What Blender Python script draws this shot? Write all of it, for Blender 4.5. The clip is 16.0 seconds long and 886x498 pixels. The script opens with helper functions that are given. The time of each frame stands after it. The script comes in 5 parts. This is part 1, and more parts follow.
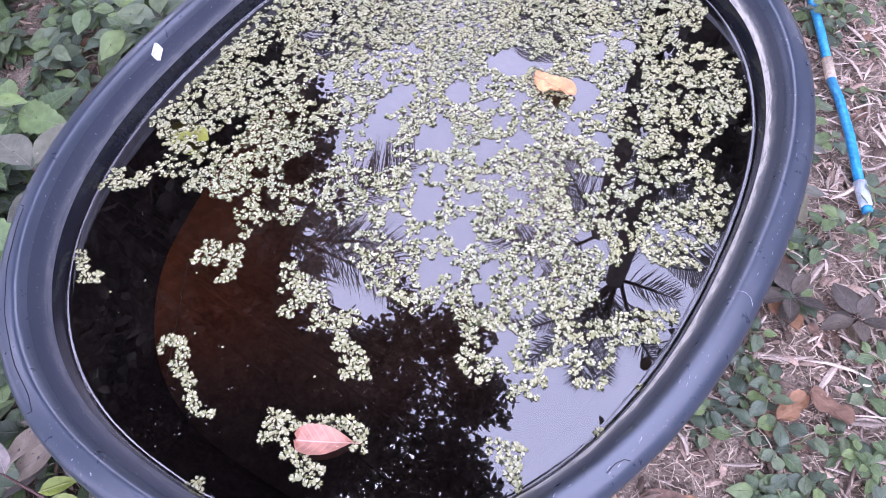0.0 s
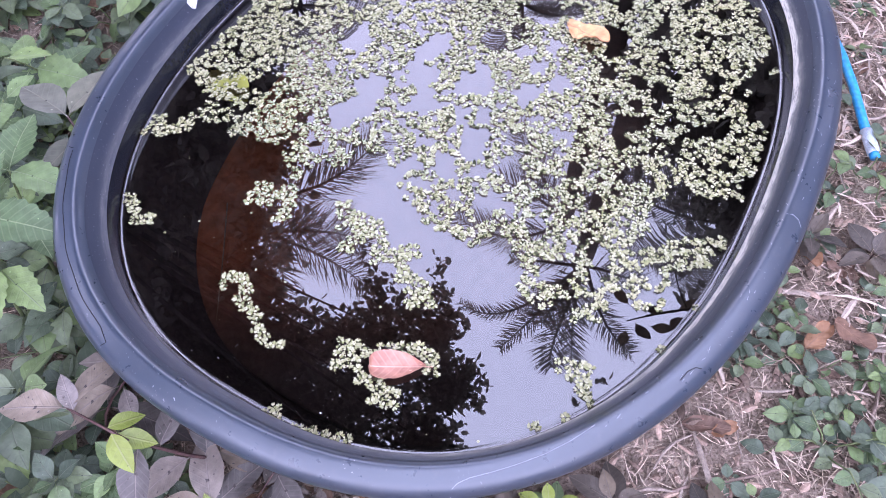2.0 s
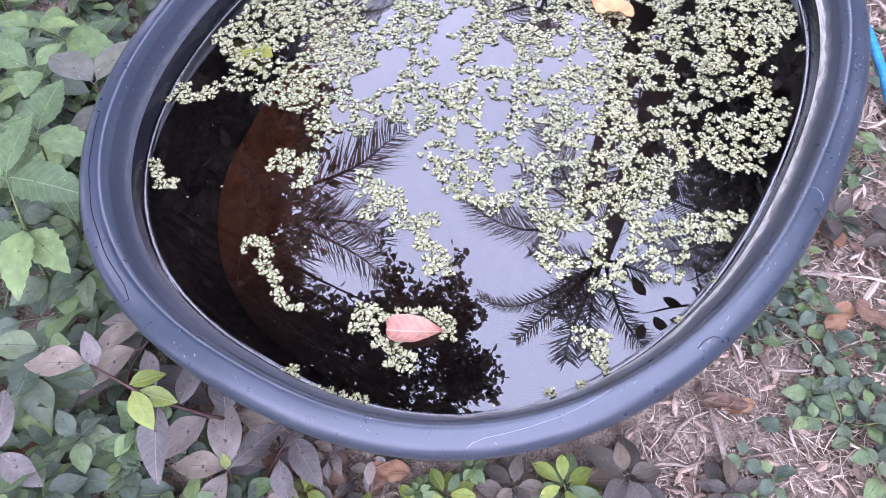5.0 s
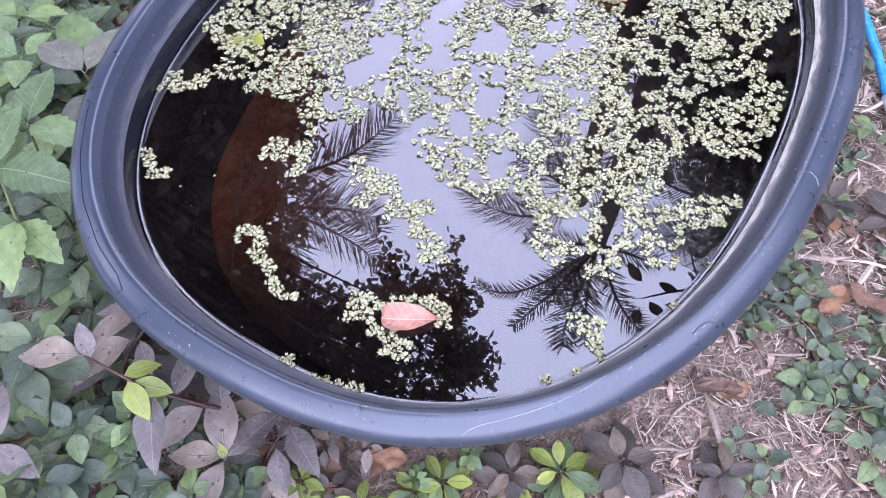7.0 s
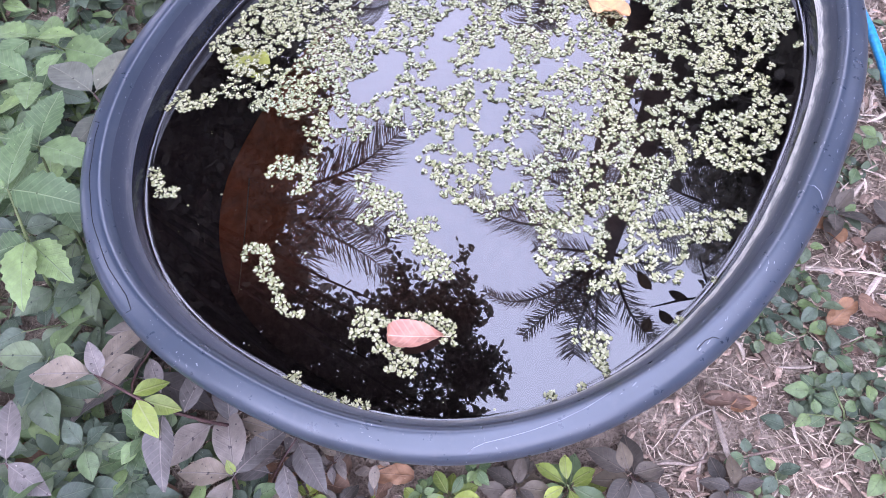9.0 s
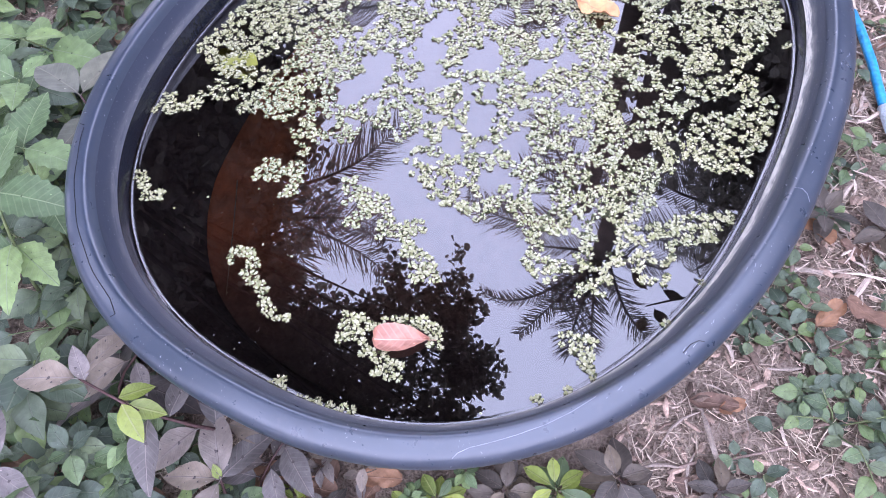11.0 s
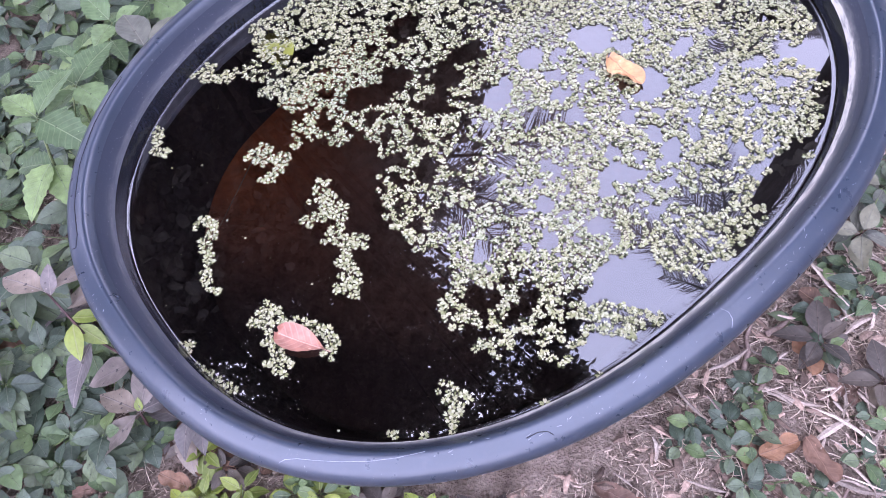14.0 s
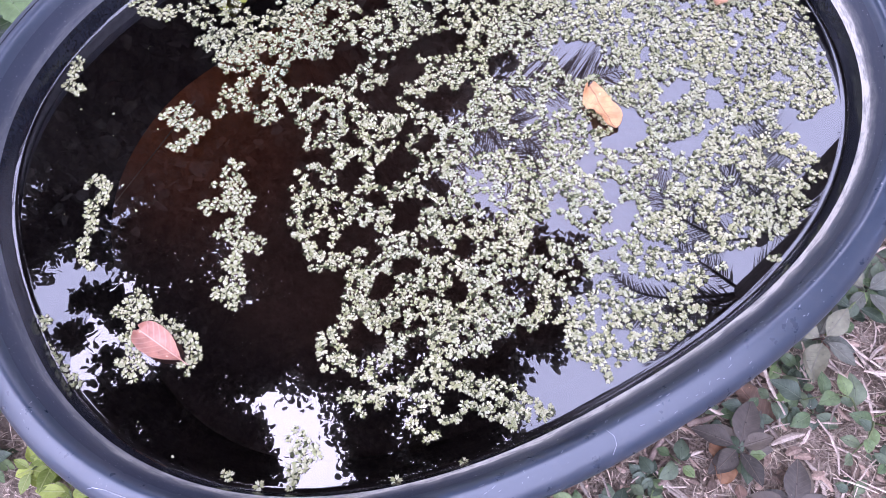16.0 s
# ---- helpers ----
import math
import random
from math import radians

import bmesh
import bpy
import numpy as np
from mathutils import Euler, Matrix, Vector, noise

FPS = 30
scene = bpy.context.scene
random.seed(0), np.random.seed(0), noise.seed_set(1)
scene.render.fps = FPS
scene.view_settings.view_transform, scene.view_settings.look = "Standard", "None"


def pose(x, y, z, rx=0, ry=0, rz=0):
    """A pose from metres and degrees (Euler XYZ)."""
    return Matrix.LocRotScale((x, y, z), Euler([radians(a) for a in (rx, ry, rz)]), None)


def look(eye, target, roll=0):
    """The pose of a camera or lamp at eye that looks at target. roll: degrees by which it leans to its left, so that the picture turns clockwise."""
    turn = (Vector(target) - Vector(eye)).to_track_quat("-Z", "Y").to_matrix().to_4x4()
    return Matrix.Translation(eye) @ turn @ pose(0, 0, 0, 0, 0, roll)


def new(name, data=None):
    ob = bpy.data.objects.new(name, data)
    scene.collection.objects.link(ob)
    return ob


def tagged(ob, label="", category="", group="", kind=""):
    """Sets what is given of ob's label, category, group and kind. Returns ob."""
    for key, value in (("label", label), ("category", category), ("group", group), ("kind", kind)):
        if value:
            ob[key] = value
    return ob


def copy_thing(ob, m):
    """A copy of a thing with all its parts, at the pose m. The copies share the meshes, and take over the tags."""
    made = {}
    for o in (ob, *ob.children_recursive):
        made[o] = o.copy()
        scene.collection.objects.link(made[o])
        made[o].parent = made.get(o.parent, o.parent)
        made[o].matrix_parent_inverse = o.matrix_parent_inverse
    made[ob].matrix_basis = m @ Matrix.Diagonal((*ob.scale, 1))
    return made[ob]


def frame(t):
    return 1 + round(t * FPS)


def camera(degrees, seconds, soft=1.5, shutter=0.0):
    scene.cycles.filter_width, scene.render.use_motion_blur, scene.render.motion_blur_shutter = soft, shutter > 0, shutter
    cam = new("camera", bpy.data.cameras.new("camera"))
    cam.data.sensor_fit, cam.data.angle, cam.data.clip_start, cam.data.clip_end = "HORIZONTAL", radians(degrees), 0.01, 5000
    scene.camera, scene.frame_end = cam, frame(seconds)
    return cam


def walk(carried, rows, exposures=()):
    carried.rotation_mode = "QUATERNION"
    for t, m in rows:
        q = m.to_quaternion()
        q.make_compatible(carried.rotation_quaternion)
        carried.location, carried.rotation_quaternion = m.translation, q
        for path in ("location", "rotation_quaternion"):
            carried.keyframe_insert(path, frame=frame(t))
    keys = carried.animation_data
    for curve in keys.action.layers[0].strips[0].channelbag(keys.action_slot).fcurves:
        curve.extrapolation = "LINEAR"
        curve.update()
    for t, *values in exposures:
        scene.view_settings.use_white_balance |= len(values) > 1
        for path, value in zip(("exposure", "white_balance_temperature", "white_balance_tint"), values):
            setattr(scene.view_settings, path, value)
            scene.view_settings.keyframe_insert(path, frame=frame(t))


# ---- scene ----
cam = camera(64.0, 16.0, soft=0.8)

PATH = [
    (0, (0.0051, 0.2535, 0.9265), (-0.0173, 1.3137, -0.7640), -6.3),
    (0.5, (-0.0828, 0.2265, 0.9325), (0.0282, 1.3012, -0.7460), -5.3),
    (1, (-0.1052, 0.2113, 0.9206), (0.0439, 1.2627, -0.7700), -2.5),
    (1.5, (-0.1075, 0.2054, 0.9156), (-0.0020, 1.2364, -0.7900), -2.2),
    (2, (-0.1148, 0.1947, 0.9116), (-0.0201, 1.2320, -0.7910), -1.8),
    (2.5, (-0.1206, 0.1739, 0.9046), (-0.0577, 1.2133, -0.7979), -2.6),
    (3, (-0.1260, 0.1611, 0.8996), (-0.0985, 1.1888, -0.8119), -3.6),
    (3.5, (-0.1228, 0.1670, 0.9056), (-0.0920, 1.2025, -0.8009), -3.8),
    (4, (-0.1229, 0.1640, 0.8996), (-0.0840, 1.2032, -0.8049), -2.7),
    (6.5, (-0.1105, 0.1766, 0.8986), (-0.0630, 1.1765, -0.8289), -3.9),
    (7, (-0.1167, 0.1698, 0.8976), (-0.0673, 1.1657, -0.8309), -3.2),
    (7.5, (-0.1176, 0.1718, 0.9056), (-0.0869, 1.1784, -0.8179), -4.5),
    (8, (-0.1105, 0.1746, 0.9076), (-0.0675, 1.1906, -0.8089), -4.0),
    (8.5, (-0.1115, 0.1746, 0.9066), (-0.0874, 1.1933, -0.8089), -5.0),
    (11, (-0.0984, 0.1792, 0.9056), (-0.0664, 1.1936, -0.8129), -4.7),
    (11.5, (-0.0982, 0.1831, 0.9036), (-0.0489, 1.1780, -0.8259), -3.4),
    (12, (-0.0971, 0.1871, 0.9056), (-0.0558, 1.2113, -0.8069), -4.1),
    (12.5, (-0.0888, 0.1948, 0.9116), (-0.1015, 1.2487, -0.7830), -6.4),
    (13, (-0.0520, 0.1936, 0.9216), (-0.0603, 1.2533, -0.7700), -6.6),
    (13.5, (0.0160, 0.1952, 0.9335), (-0.2402, 1.2196, -0.7600), -12.0),
    (14, (0.1510, 0.2295, 0.9405), (-0.2379, 1.1725, -0.7750), -10.2),
    (14.5, (0.2066, 0.2496, 0.9445), (-0.2022, 1.1933, -0.7670), -8.2),
    (15, (0.2109, 0.3152, 0.9146), (-0.1553, 1.1907, -0.8409), -3.0),
    (15.5, (0.1930, 0.4048, 0.8976), (-0.1274, 1.1048, -0.9447), -3.3),
    (16, (0.2208, 0.4278, 0.9146), (-0.1673, 1.1361, -0.9107), -3.5),
]
walk(cam, [(t, look(eye, target, roll)) for t, eye, target, roll in PATH],
     [(0.0, 0.43, 5800, 39.5), (2.0, 0.48, 5790, 37.5), (6.5, 0.52, 5790, 33.5), (12.5, 0.49, 5770, 33.5), (14.0, 0.46, 5790, 38.5), (16.0, 0.40, 5740, 40.0)])


# ---- world ----
SUN_WAY = (-0.281, 0.081, 0.956)
world = bpy.data.worlds.new("sky")
scene.world = world
world.use_nodes = True
wn, wl = world.node_tree.nodes, world.node_tree.links
wn.clear()
w_out = wn.new("ShaderNodeOutputWorld")
w_bg = wn.new("ShaderNodeBackground")
w_sky = wn.new("ShaderNodeTexSky")
w_sky.sky_type = "NISHITA"
w_sky.sun_disc = False
w_sky.sun_elevation = radians(73)
w_sky.sun_rotation = radians(-74)
w_co = wn.new("ShaderNodeTexCoord")
w_low = wn.new("ShaderNodeBackground")
w_low.inputs["Strength"].default_value = 0.005
wl.new(w_sky.outputs["Color"], w_low.inputs["Color"])
# even cloud, whiter towards the horizon and round the hidden sun
w_sep = wn.new("ShaderNodeSeparateXYZ")
wl.new(w_co.outputs["Generated"], w_sep.inputs["Vector"])
w_haze = wn.new("ShaderNodeValToRGB")
w_haze.color_ramp.elements[0].position, w_haze.color_ramp.elements[0].color = 0.60, (1, 1, 1, 1)
w_haze.color_ramp.elements[1].position, w_haze.color_ramp.elements[1].color = 0.74, (0, 0, 0, 1)
wl.new(w_sep.outputs["Z"], w_haze.inputs["Fac"])
w_dot = wn.new("ShaderNodeVectorMath")
w_dot.operation = "DOT_PRODUCT"
w_dot.inputs[1].default_value = SUN_WAY
wl.new(w_co.outputs["Generated"], w_dot.inputs[0])
w_glow = wn.new("ShaderNodeMapRange")
w_glow.interpolation_type = "SMOOTHSTEP"
w_glow.inputs["From Min"].default_value, w_glow.inputs["From Max"].default_value = 0.990, 0.9985
wl.new(w_dot.outputs["Value"], w_glow.inputs["Value"])
w_max = wn.new("ShaderNodeMath")
w_max.operation = "MAXIMUM"
wl.new(w_haze.outputs[0], w_max.inputs[0])
wl.new(w_glow.outputs[0], w_max.inputs[1])
w_cloud = wn.new("ShaderNodeTexNoise")
w_cloud.inputs["Scale"].default_value = 2.4
w_cloud.inputs["Detail"].default_value = 5.0
wl.new(w_co.outputs["Generated"], w_cloud.inputs["Vector"])
w_ramp = wn.new("ShaderNodeValToRGB")
w_ramp.color_ramp.elements[0].position = 0.30
w_ramp.color_ramp.elements[0].color = (2.75, 3.05, 3.6, 1)
w_ramp.color_ramp.elements[1].position = 0.75
w_ramp.color_ramp.elements[1].color = (3.1, 3.42, 3.9, 1)
wl.new(w_cloud.outputs["Fac"], w_ramp.inputs["Fac"])
w_mix = wn.new("ShaderNodeMix")
w_mix.data_type = "RGBA"
w_mix.inputs["B"].default_value = (3.75, 3.95, 4.45, 1)
wl.new(w_max.outputs[0], w_mix.inputs["Factor"])
wl.new(w_ramp.outputs["Color"], w_mix.inputs["A"])
wl.new(w_mix.outputs["Result"], w_bg.inputs["Color"])
w_bg.inputs["Strength"].default_value = 1.0
w_add = wn.new("ShaderNodeAddShader")
wl.new(w_bg.outputs[0], w_add.inputs[0])
wl.new(w_low.outputs[0], w_add.inputs[1])
wl.new(w_add.outputs[0], w_out.inputs["Surface"])

sun = new("sun", bpy.data.lights.new("sun", "SUN"))
sun.data.energy = 0.7
sun.data.angle = radians(33)
sun.data.color = (1.0, 0.96, 0.92)
sun.matrix_world = look(SUN_WAY, (0, 0, 0))


# ---- materials ----
def nodes_of(name):
    m = bpy.data.materials.new(name)
    m.use_nodes = True
    nt = m.node_tree
    return m, nt.nodes, nt.links, nt.nodes["Principled BSDF"]


def noise_node(n, l, scale, detail=4.0, rough=0.55, coord="Object", stretch=None):
    co = n.new("ShaderNodeTexCoord")
    tex = n.new("ShaderNodeTexNoise")
    tex.inputs["Scale"].default_value = scale
    tex.inputs["Detail"].default_value = detail
    tex.inputs["Roughness"].default_value = rough
    src = co.outputs[coord]
    if stretch:
        mp = n.new("ShaderNodeMapping")
        mp.inputs["Scale"].default_value = stretch
        l.new(src, mp.inputs["Vector"])
        src = mp.outputs["Vector"]
    l.new(src, tex.inputs["Vector"])
    return tex


def ramp_node(n, l, fac, stops):
    r = n.new("ShaderNodeValToRGB")
    cr = r.color_ramp
    cr.elements[1].position, cr.elements[1].color = stops[-1][0], (*stops[-1][1], 1)
    cr.elements[0].position, cr.elements[0].color = stops[0][0], (*stops[0][1], 1)
    for p, c in stops[1:-1]:
        cr.elements.new(p).color = (*c, 1)
    l.new(fac, r.inputs["Fac"])
    return r


def mix_node(n, l, fac, a, b, mode="MIX"):
    m = n.new("ShaderNodeMix")
    m.data_type, m.blend_type = "RGBA", mode
    for sock, v in (("Factor", fac), ("A", a), ("B", b)):
        if isinstance(v, bpy.types.NodeSocket):
            l.new(v, m.inputs[sock])
        elif sock == "Factor":
            m.inputs["Factor"].default_value = v
        else:
            m.inputs[sock].default_value = (*v, 1)
    return m.outputs["Result"]


def bump_node(n, l, height, strength, distance, bsdf):
    b = n.new("ShaderNodeBump")
    b.inputs["Strength"].default_value = strength
    b.inputs["Distance"].default_value = distance
    l.new(height, b.inputs["Height"])
    l.new(b.outputs["Normal"], bsdf.inputs["Normal"])


def plain(name, dark, light, rough=0.7, scale=30.0, spec=0.4, bump=0.3, dist=0.002, stretch=None, island=0.0, obrand=0.0, translucent=0.0):
    """A surface that varies between two colours at two scales."""
    m, n, l, p = nodes_of(name)
    a = noise_node(n, l, scale, 5, stretch=stretch)
    b = noise_node(n, l, scale * 7, 3, stretch=stretch)
    col = ramp_node(n, l, a.outputs["Fac"], [(0.3, dark), (0.7, light)]).outputs["Color"]
    fine = ramp_node(n, l, b.outputs["Fac"], [(0.3, (0.72, 0.72, 0.72)), (0.7, (1.2, 1.2, 1.2))]).outputs["Color"]
    col = mix_node(n, l, 1.0, col, fine, "MULTIPLY")
    if island or obrand:
        if island:
            src = n.new("ShaderNodeNewGeometry").outputs["Random Per Island"]
        else:
            src = n.new("ShaderNodeObjectInfo").outputs["Random"]
        k = island or obrand
        rr = ramp_node(n, l, src, [(0.0, (1 - k, 1 - k, 1 - k)), (1.0, (1 + k, 1 + k, 1 + k))])
        col = mix_node(n, l, 1.0, col, rr.outputs["Color"], "MULTIPLY")
    l.new(col, p.inputs["Base Color"])
    p.inputs["Roughness"].default_value = rough
    p.inputs["Specular IOR Level"].default_value = spec
    bump_node(n, l, b.outputs["Fac"], bump, dist, p)
    if translucent:
        tr = n.new("ShaderNodeBsdfTranslucent")
        l.new(col, tr.inputs["Color"])
        sh = n.new("ShaderNodeMixShader")
        sh.inputs[0].default_value = translucent
        l.new(p.outputs[0], sh.inputs[1])
        l.new(tr.outputs[0], sh.inputs[2])
        l.new(sh.outputs[0], n["Material Output"].inputs["Surface"])
    return m


def leaf_material(name, base, vein, spot, rough=0.42, holes=0.0, translucent=0.25):
    """Leaf skin: blade along y, side veins, blotches, each leaf a little different."""
    m, n, l, p = nodes_of(name)
    co = n.new("ShaderNodeTexCoord")
    sep = n.new("ShaderNodeSeparateXYZ")
    l.new(co.outputs["Object"], sep.inputs["Vector"])
    ax = n.new("ShaderNodeMath")
    ax.operation = "ABSOLUTE"
    l.new(sep.outputs["X"], ax.inputs[0])
    # side veins: stripes in y - |x|
    sub = n.new("ShaderNodeMath")
    sub.operation = "MULTIPLY_ADD"
    l.new(ax.outputs[0], sub.inputs[0])
    sub.inputs[1].default_value = -0.8
    l.new(sep.outputs["Y"], sub.inputs[2])
    per = n.new("ShaderNodeMath")
    per.operation = "PINGPONG"
    l.new(sub.outputs[0], per.inputs[0])
    per.inputs[1].default_value = 0.004
    side = n.new("ShaderNodeMapRange")
    side.inputs["From Min"].default_value, side.inputs["From Max"].default_value = 0.0, 0.0013
    side.inputs["To Min"].default_value, side.inputs["To Max"].default_value = 0.26, 0.0
    l.new(per.outputs[0], side.inputs["Value"])
    mid = n.new("ShaderNodeMapRange")
    mid.inputs["From Min"].default_value, mid.inputs["From Max"].default_value = 0.0003, 0.001
    mid.inputs["To Min"].default_value, mid.inputs["To Max"].default_value = 0.9, 0.0
    l.new(ax.outputs[0], mid.inputs["Value"])
    mx = n.new("ShaderNodeMath")
    mx.operation = "MAXIMUM"
    l.new(side.outputs[0], mx.inputs[0])
    l.new(mid.outputs[0], mx.inputs[1])
    big = noise_node(n, l, 45, 4)
    fine = noise_node(n, l, 400, 3)
    col = ramp_node(n, l, big.outputs["Fac"], [(0.30, tuple(c * 0.72 for c in base)), (0.48, base), (0.64, tuple(c * 1.32 for c in base)), (0.8, spot)]).outputs["Color"]
    info = n.new("ShaderNodeObjectInfo")
    rr = ramp_node(n, l, info.outputs["Random"], [(0.0, (0.55, 0.60, 0.62)), (0.5, (0.95, 0.97, 0.98)), (1.0, (1.42, 1.35, 1.12))])
    col = mix_node(n, l, 1.0, col, rr.outputs["Color"], "MULTIPLY")
    col = mix_node(n, l, mx.outputs[0], col, vein)
    nick = noise_node(n, l, 170, 1)
    dots = ramp_node(n, l, nick.outputs["Fac"], [(0.22 + holes, (1, 1, 1)), (0.26 + holes, (0, 0, 0))])
    col = mix_node(n, l, dots.outputs["Color"], col, tuple(c * 0.45 for c in base))
    pale = ramp_node(n, l, nick.outputs["Fac"], [(0.735, (0, 0, 0)), (0.77, (0.7, 0.7, 0.7))])
    col = mix_node(n, l, pale.outputs["Color"], col, tuple(min(1, c * 2.2) for c in base))
    l.new(col, p.inputs["Base Color"])
    p.inputs["Roughness"].default_value = rough
    p.inputs["Specular IOR Level"].default_value = 0.5
    p.inputs["Subsurface Weight"].default_value = 0.0
    h = n.new("ShaderNodeMath")
    h.operation = "MULTIPLY_ADD"
    l.new(fine.outputs["Fac"], h.inputs[0])
    h.inputs[1].default_value = 0.6
    l.new(mx.outputs[0], h.inputs[2])
    bump_node(n, l, h.outputs[0], 0.6, 0.0009, p)
    if translucent:
        tr = n.new("ShaderNodeBsdfTranslucent")
        l.new(col, tr.inputs["Color"])
        sh = n.new("ShaderNodeMixShader")
        sh.inputs[0].default_value = translucent
        out = n["Material Output"]
        l.new(p.outputs[0], sh.inputs[1])
        l.new(tr.outputs[0], sh.inputs[2])
        l.new(sh.outputs[0], out.inputs["Surface"])
    return m


def plastic_material():
    m, n, l, p = nodes_of("black_plastic")
    big = noise_node(n, l, 9, 5)
    fine = noise_node(n, l, 160, 4)
    streak = noise_node(n, l, 60, 5, 0.7)
    col = ramp_node(n, l, big.outputs["Fac"], [(0.3, (0.024, 0.036, 0.054)), (0.7, (0.036, 0.050, 0.073))]).outputs["Color"]
    dust = ramp_node(n, l, streak.outputs["Fac"], [(0.55, (0, 0, 0)), (0.85, (0.14, 0.14, 0.14))])
    col = mix_node(n, l, dust.outputs["Color"], col, (0.20, 0.19, 0.20))
    # scuffs of the skin
    flk = noise_node(n, l, 420, 2, 0.5, stretch=(1.0, 0.45, 1.0))
    big2 = noise_node(n, l, 14, 2)
    f1 = ramp_node(n, l, flk.outputs["Fac"], [(0.70, (0, 0, 0)), (0.74, (1, 1, 1))])
    f2 = ramp_node(n, l, big2.outputs["Fac"], [(0.5, (0, 0, 0)), (0.62, (0.8, 0.8, 0.8))])
    fl = mix_node(n, l, 1.0, f1.outputs["Color"], f2.outputs["Color"], "MULTIPLY")
    col = mix_node(n, l, fl, col, (0.55, 0.55, 0.58))
    l.new(col, p.inputs["Base Color"])
    rg = ramp_node(n, l, streak.outputs["Fac"], [(0.3, (0.26, 0.26, 0.26)), (0.8, (0.37, 0.37, 0.37))])
    l.new(rg.outputs["Color"], p.inputs["Roughness"])
    p.inputs["Specular IOR Level"].default_value = 0.9
    p.inputs["IOR"].default_value = 1.52
    bump_node(n, l, fine.outputs["Fac"], 0.03, 0.0005, p)
    return m


def water_material():
    m = bpy.data.materials.new("pond_water")
    m.use_nodes = True
    n, l = m.node_tree.nodes, m.node_tree.links
    n.clear()
    out = n.new("ShaderNodeOutputMaterial")
    gl = n.new("ShaderNodeBsdfGlossy")
    gl.inputs["Roughness"].default_value = 0.0
    rf = n.new("ShaderNodeBsdfRefraction")
    rf.inputs["IOR"].default_value = 1.33
    rf.inputs["Roughness"].default_value = 0.0
    rf.inputs["Color"].default_value = (0.37, 0.30, 0.265, 1)
    fr = n.new("ShaderNodeFresnel")
    fr.inputs["IOR"].default_value = 2.2
    mx = n.new("ShaderNodeMixShader")
    l.new(fr.outputs[0], mx.inputs[0])
    l.new(rf.outputs[0], mx.inputs[1])
    l.new(gl.outputs[0], mx.inputs[2])
    l.new(mx.outputs[0], out.inputs["Surface"])
    return m


def sediment_material():
    """Silt on the bottom, rustier towards -x and +y, shade painted round its edge."""
    m, n, l, p = nodes_of("brown_sediment")
    a = noise_node(n, l, 7, 5)
    c = noise_node(n, l, 60, 4)
    dull = ramp_node(n, l, a.outputs["Fac"], [(0.3, (0.28, 0.205, 0.180)), (0.7, (0.43, 0.32, 0.275))]).outputs["Color"]
    rust = ramp_node(n, l, a.outputs["Fac"], [(0.3, (0.36, 0.135, 0.062)), (0.7, (0.78, 0.305, 0.140))]).outputs["Color"]
    co = n.new("ShaderNodeTexCoord")
    sep = n.new("ShaderNodeSeparateXYZ")
    l.new(co.outputs["Object"], sep.inputs["Vector"])
    k = n.new("ShaderNodeMapRange")
    k.interpolation_type = "SMOOTHSTEP"
    k.inputs["From Min"].default_value, k.inputs["From Max"].default_value = -0.12, -0.32
    l.new(sep.outputs["X"], k.inputs["Value"])
    ky = n.new("ShaderNodeMapRange")
    ky.interpolation_type = "SMOOTHSTEP"
    ky.inputs["From Min"].default_value, ky.inputs["From Max"].default_value = 0.50, 0.76
    l.new(sep.outputs["Y"], ky.inputs["Value"])
    kk = n.new("ShaderNodeMath")
    kk.operation = "MULTIPLY"
    l.new(k.outputs[0], kk.inputs[0])
    l.new(ky.outputs[0], kk.inputs[1])
    col = mix_node(n, l, kk.outputs[0], dull, rust)
    # shade painted round the silt's edge: its colour fades to near black
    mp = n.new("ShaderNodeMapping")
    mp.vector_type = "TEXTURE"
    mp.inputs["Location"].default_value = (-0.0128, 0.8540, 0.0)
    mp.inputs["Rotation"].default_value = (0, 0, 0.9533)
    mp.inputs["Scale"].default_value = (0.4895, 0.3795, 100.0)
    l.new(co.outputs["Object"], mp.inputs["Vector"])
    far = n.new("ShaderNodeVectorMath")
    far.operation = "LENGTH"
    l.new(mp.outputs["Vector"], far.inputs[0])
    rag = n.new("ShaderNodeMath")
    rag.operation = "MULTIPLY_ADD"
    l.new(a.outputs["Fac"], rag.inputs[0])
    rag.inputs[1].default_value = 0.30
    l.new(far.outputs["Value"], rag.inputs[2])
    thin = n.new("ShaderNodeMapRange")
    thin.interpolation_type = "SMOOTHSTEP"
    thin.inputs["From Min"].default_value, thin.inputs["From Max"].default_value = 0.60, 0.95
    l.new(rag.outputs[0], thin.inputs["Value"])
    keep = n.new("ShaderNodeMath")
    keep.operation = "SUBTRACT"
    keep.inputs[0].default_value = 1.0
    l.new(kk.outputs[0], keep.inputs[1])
    # share of the painted edge shade at each spot
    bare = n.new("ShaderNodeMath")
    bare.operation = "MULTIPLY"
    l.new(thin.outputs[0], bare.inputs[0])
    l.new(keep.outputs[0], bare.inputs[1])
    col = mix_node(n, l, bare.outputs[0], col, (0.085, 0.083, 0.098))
    fine = ramp_node(n, l, c.outputs["Fac"], [(0.3, (0.8, 0.8, 0.8)), (0.7, (1.2, 1.2, 1.2))]).outputs["Color"]
    l.new(mix_node(n, l, 1.0, col, fine, "MULTIPLY"), p.inputs["Base Color"])
    p.inputs["Roughness"].default_value = 0.9
    bump_node(n, l, c.outputs["Fac"], 0.6, 0.004, p)
    return m


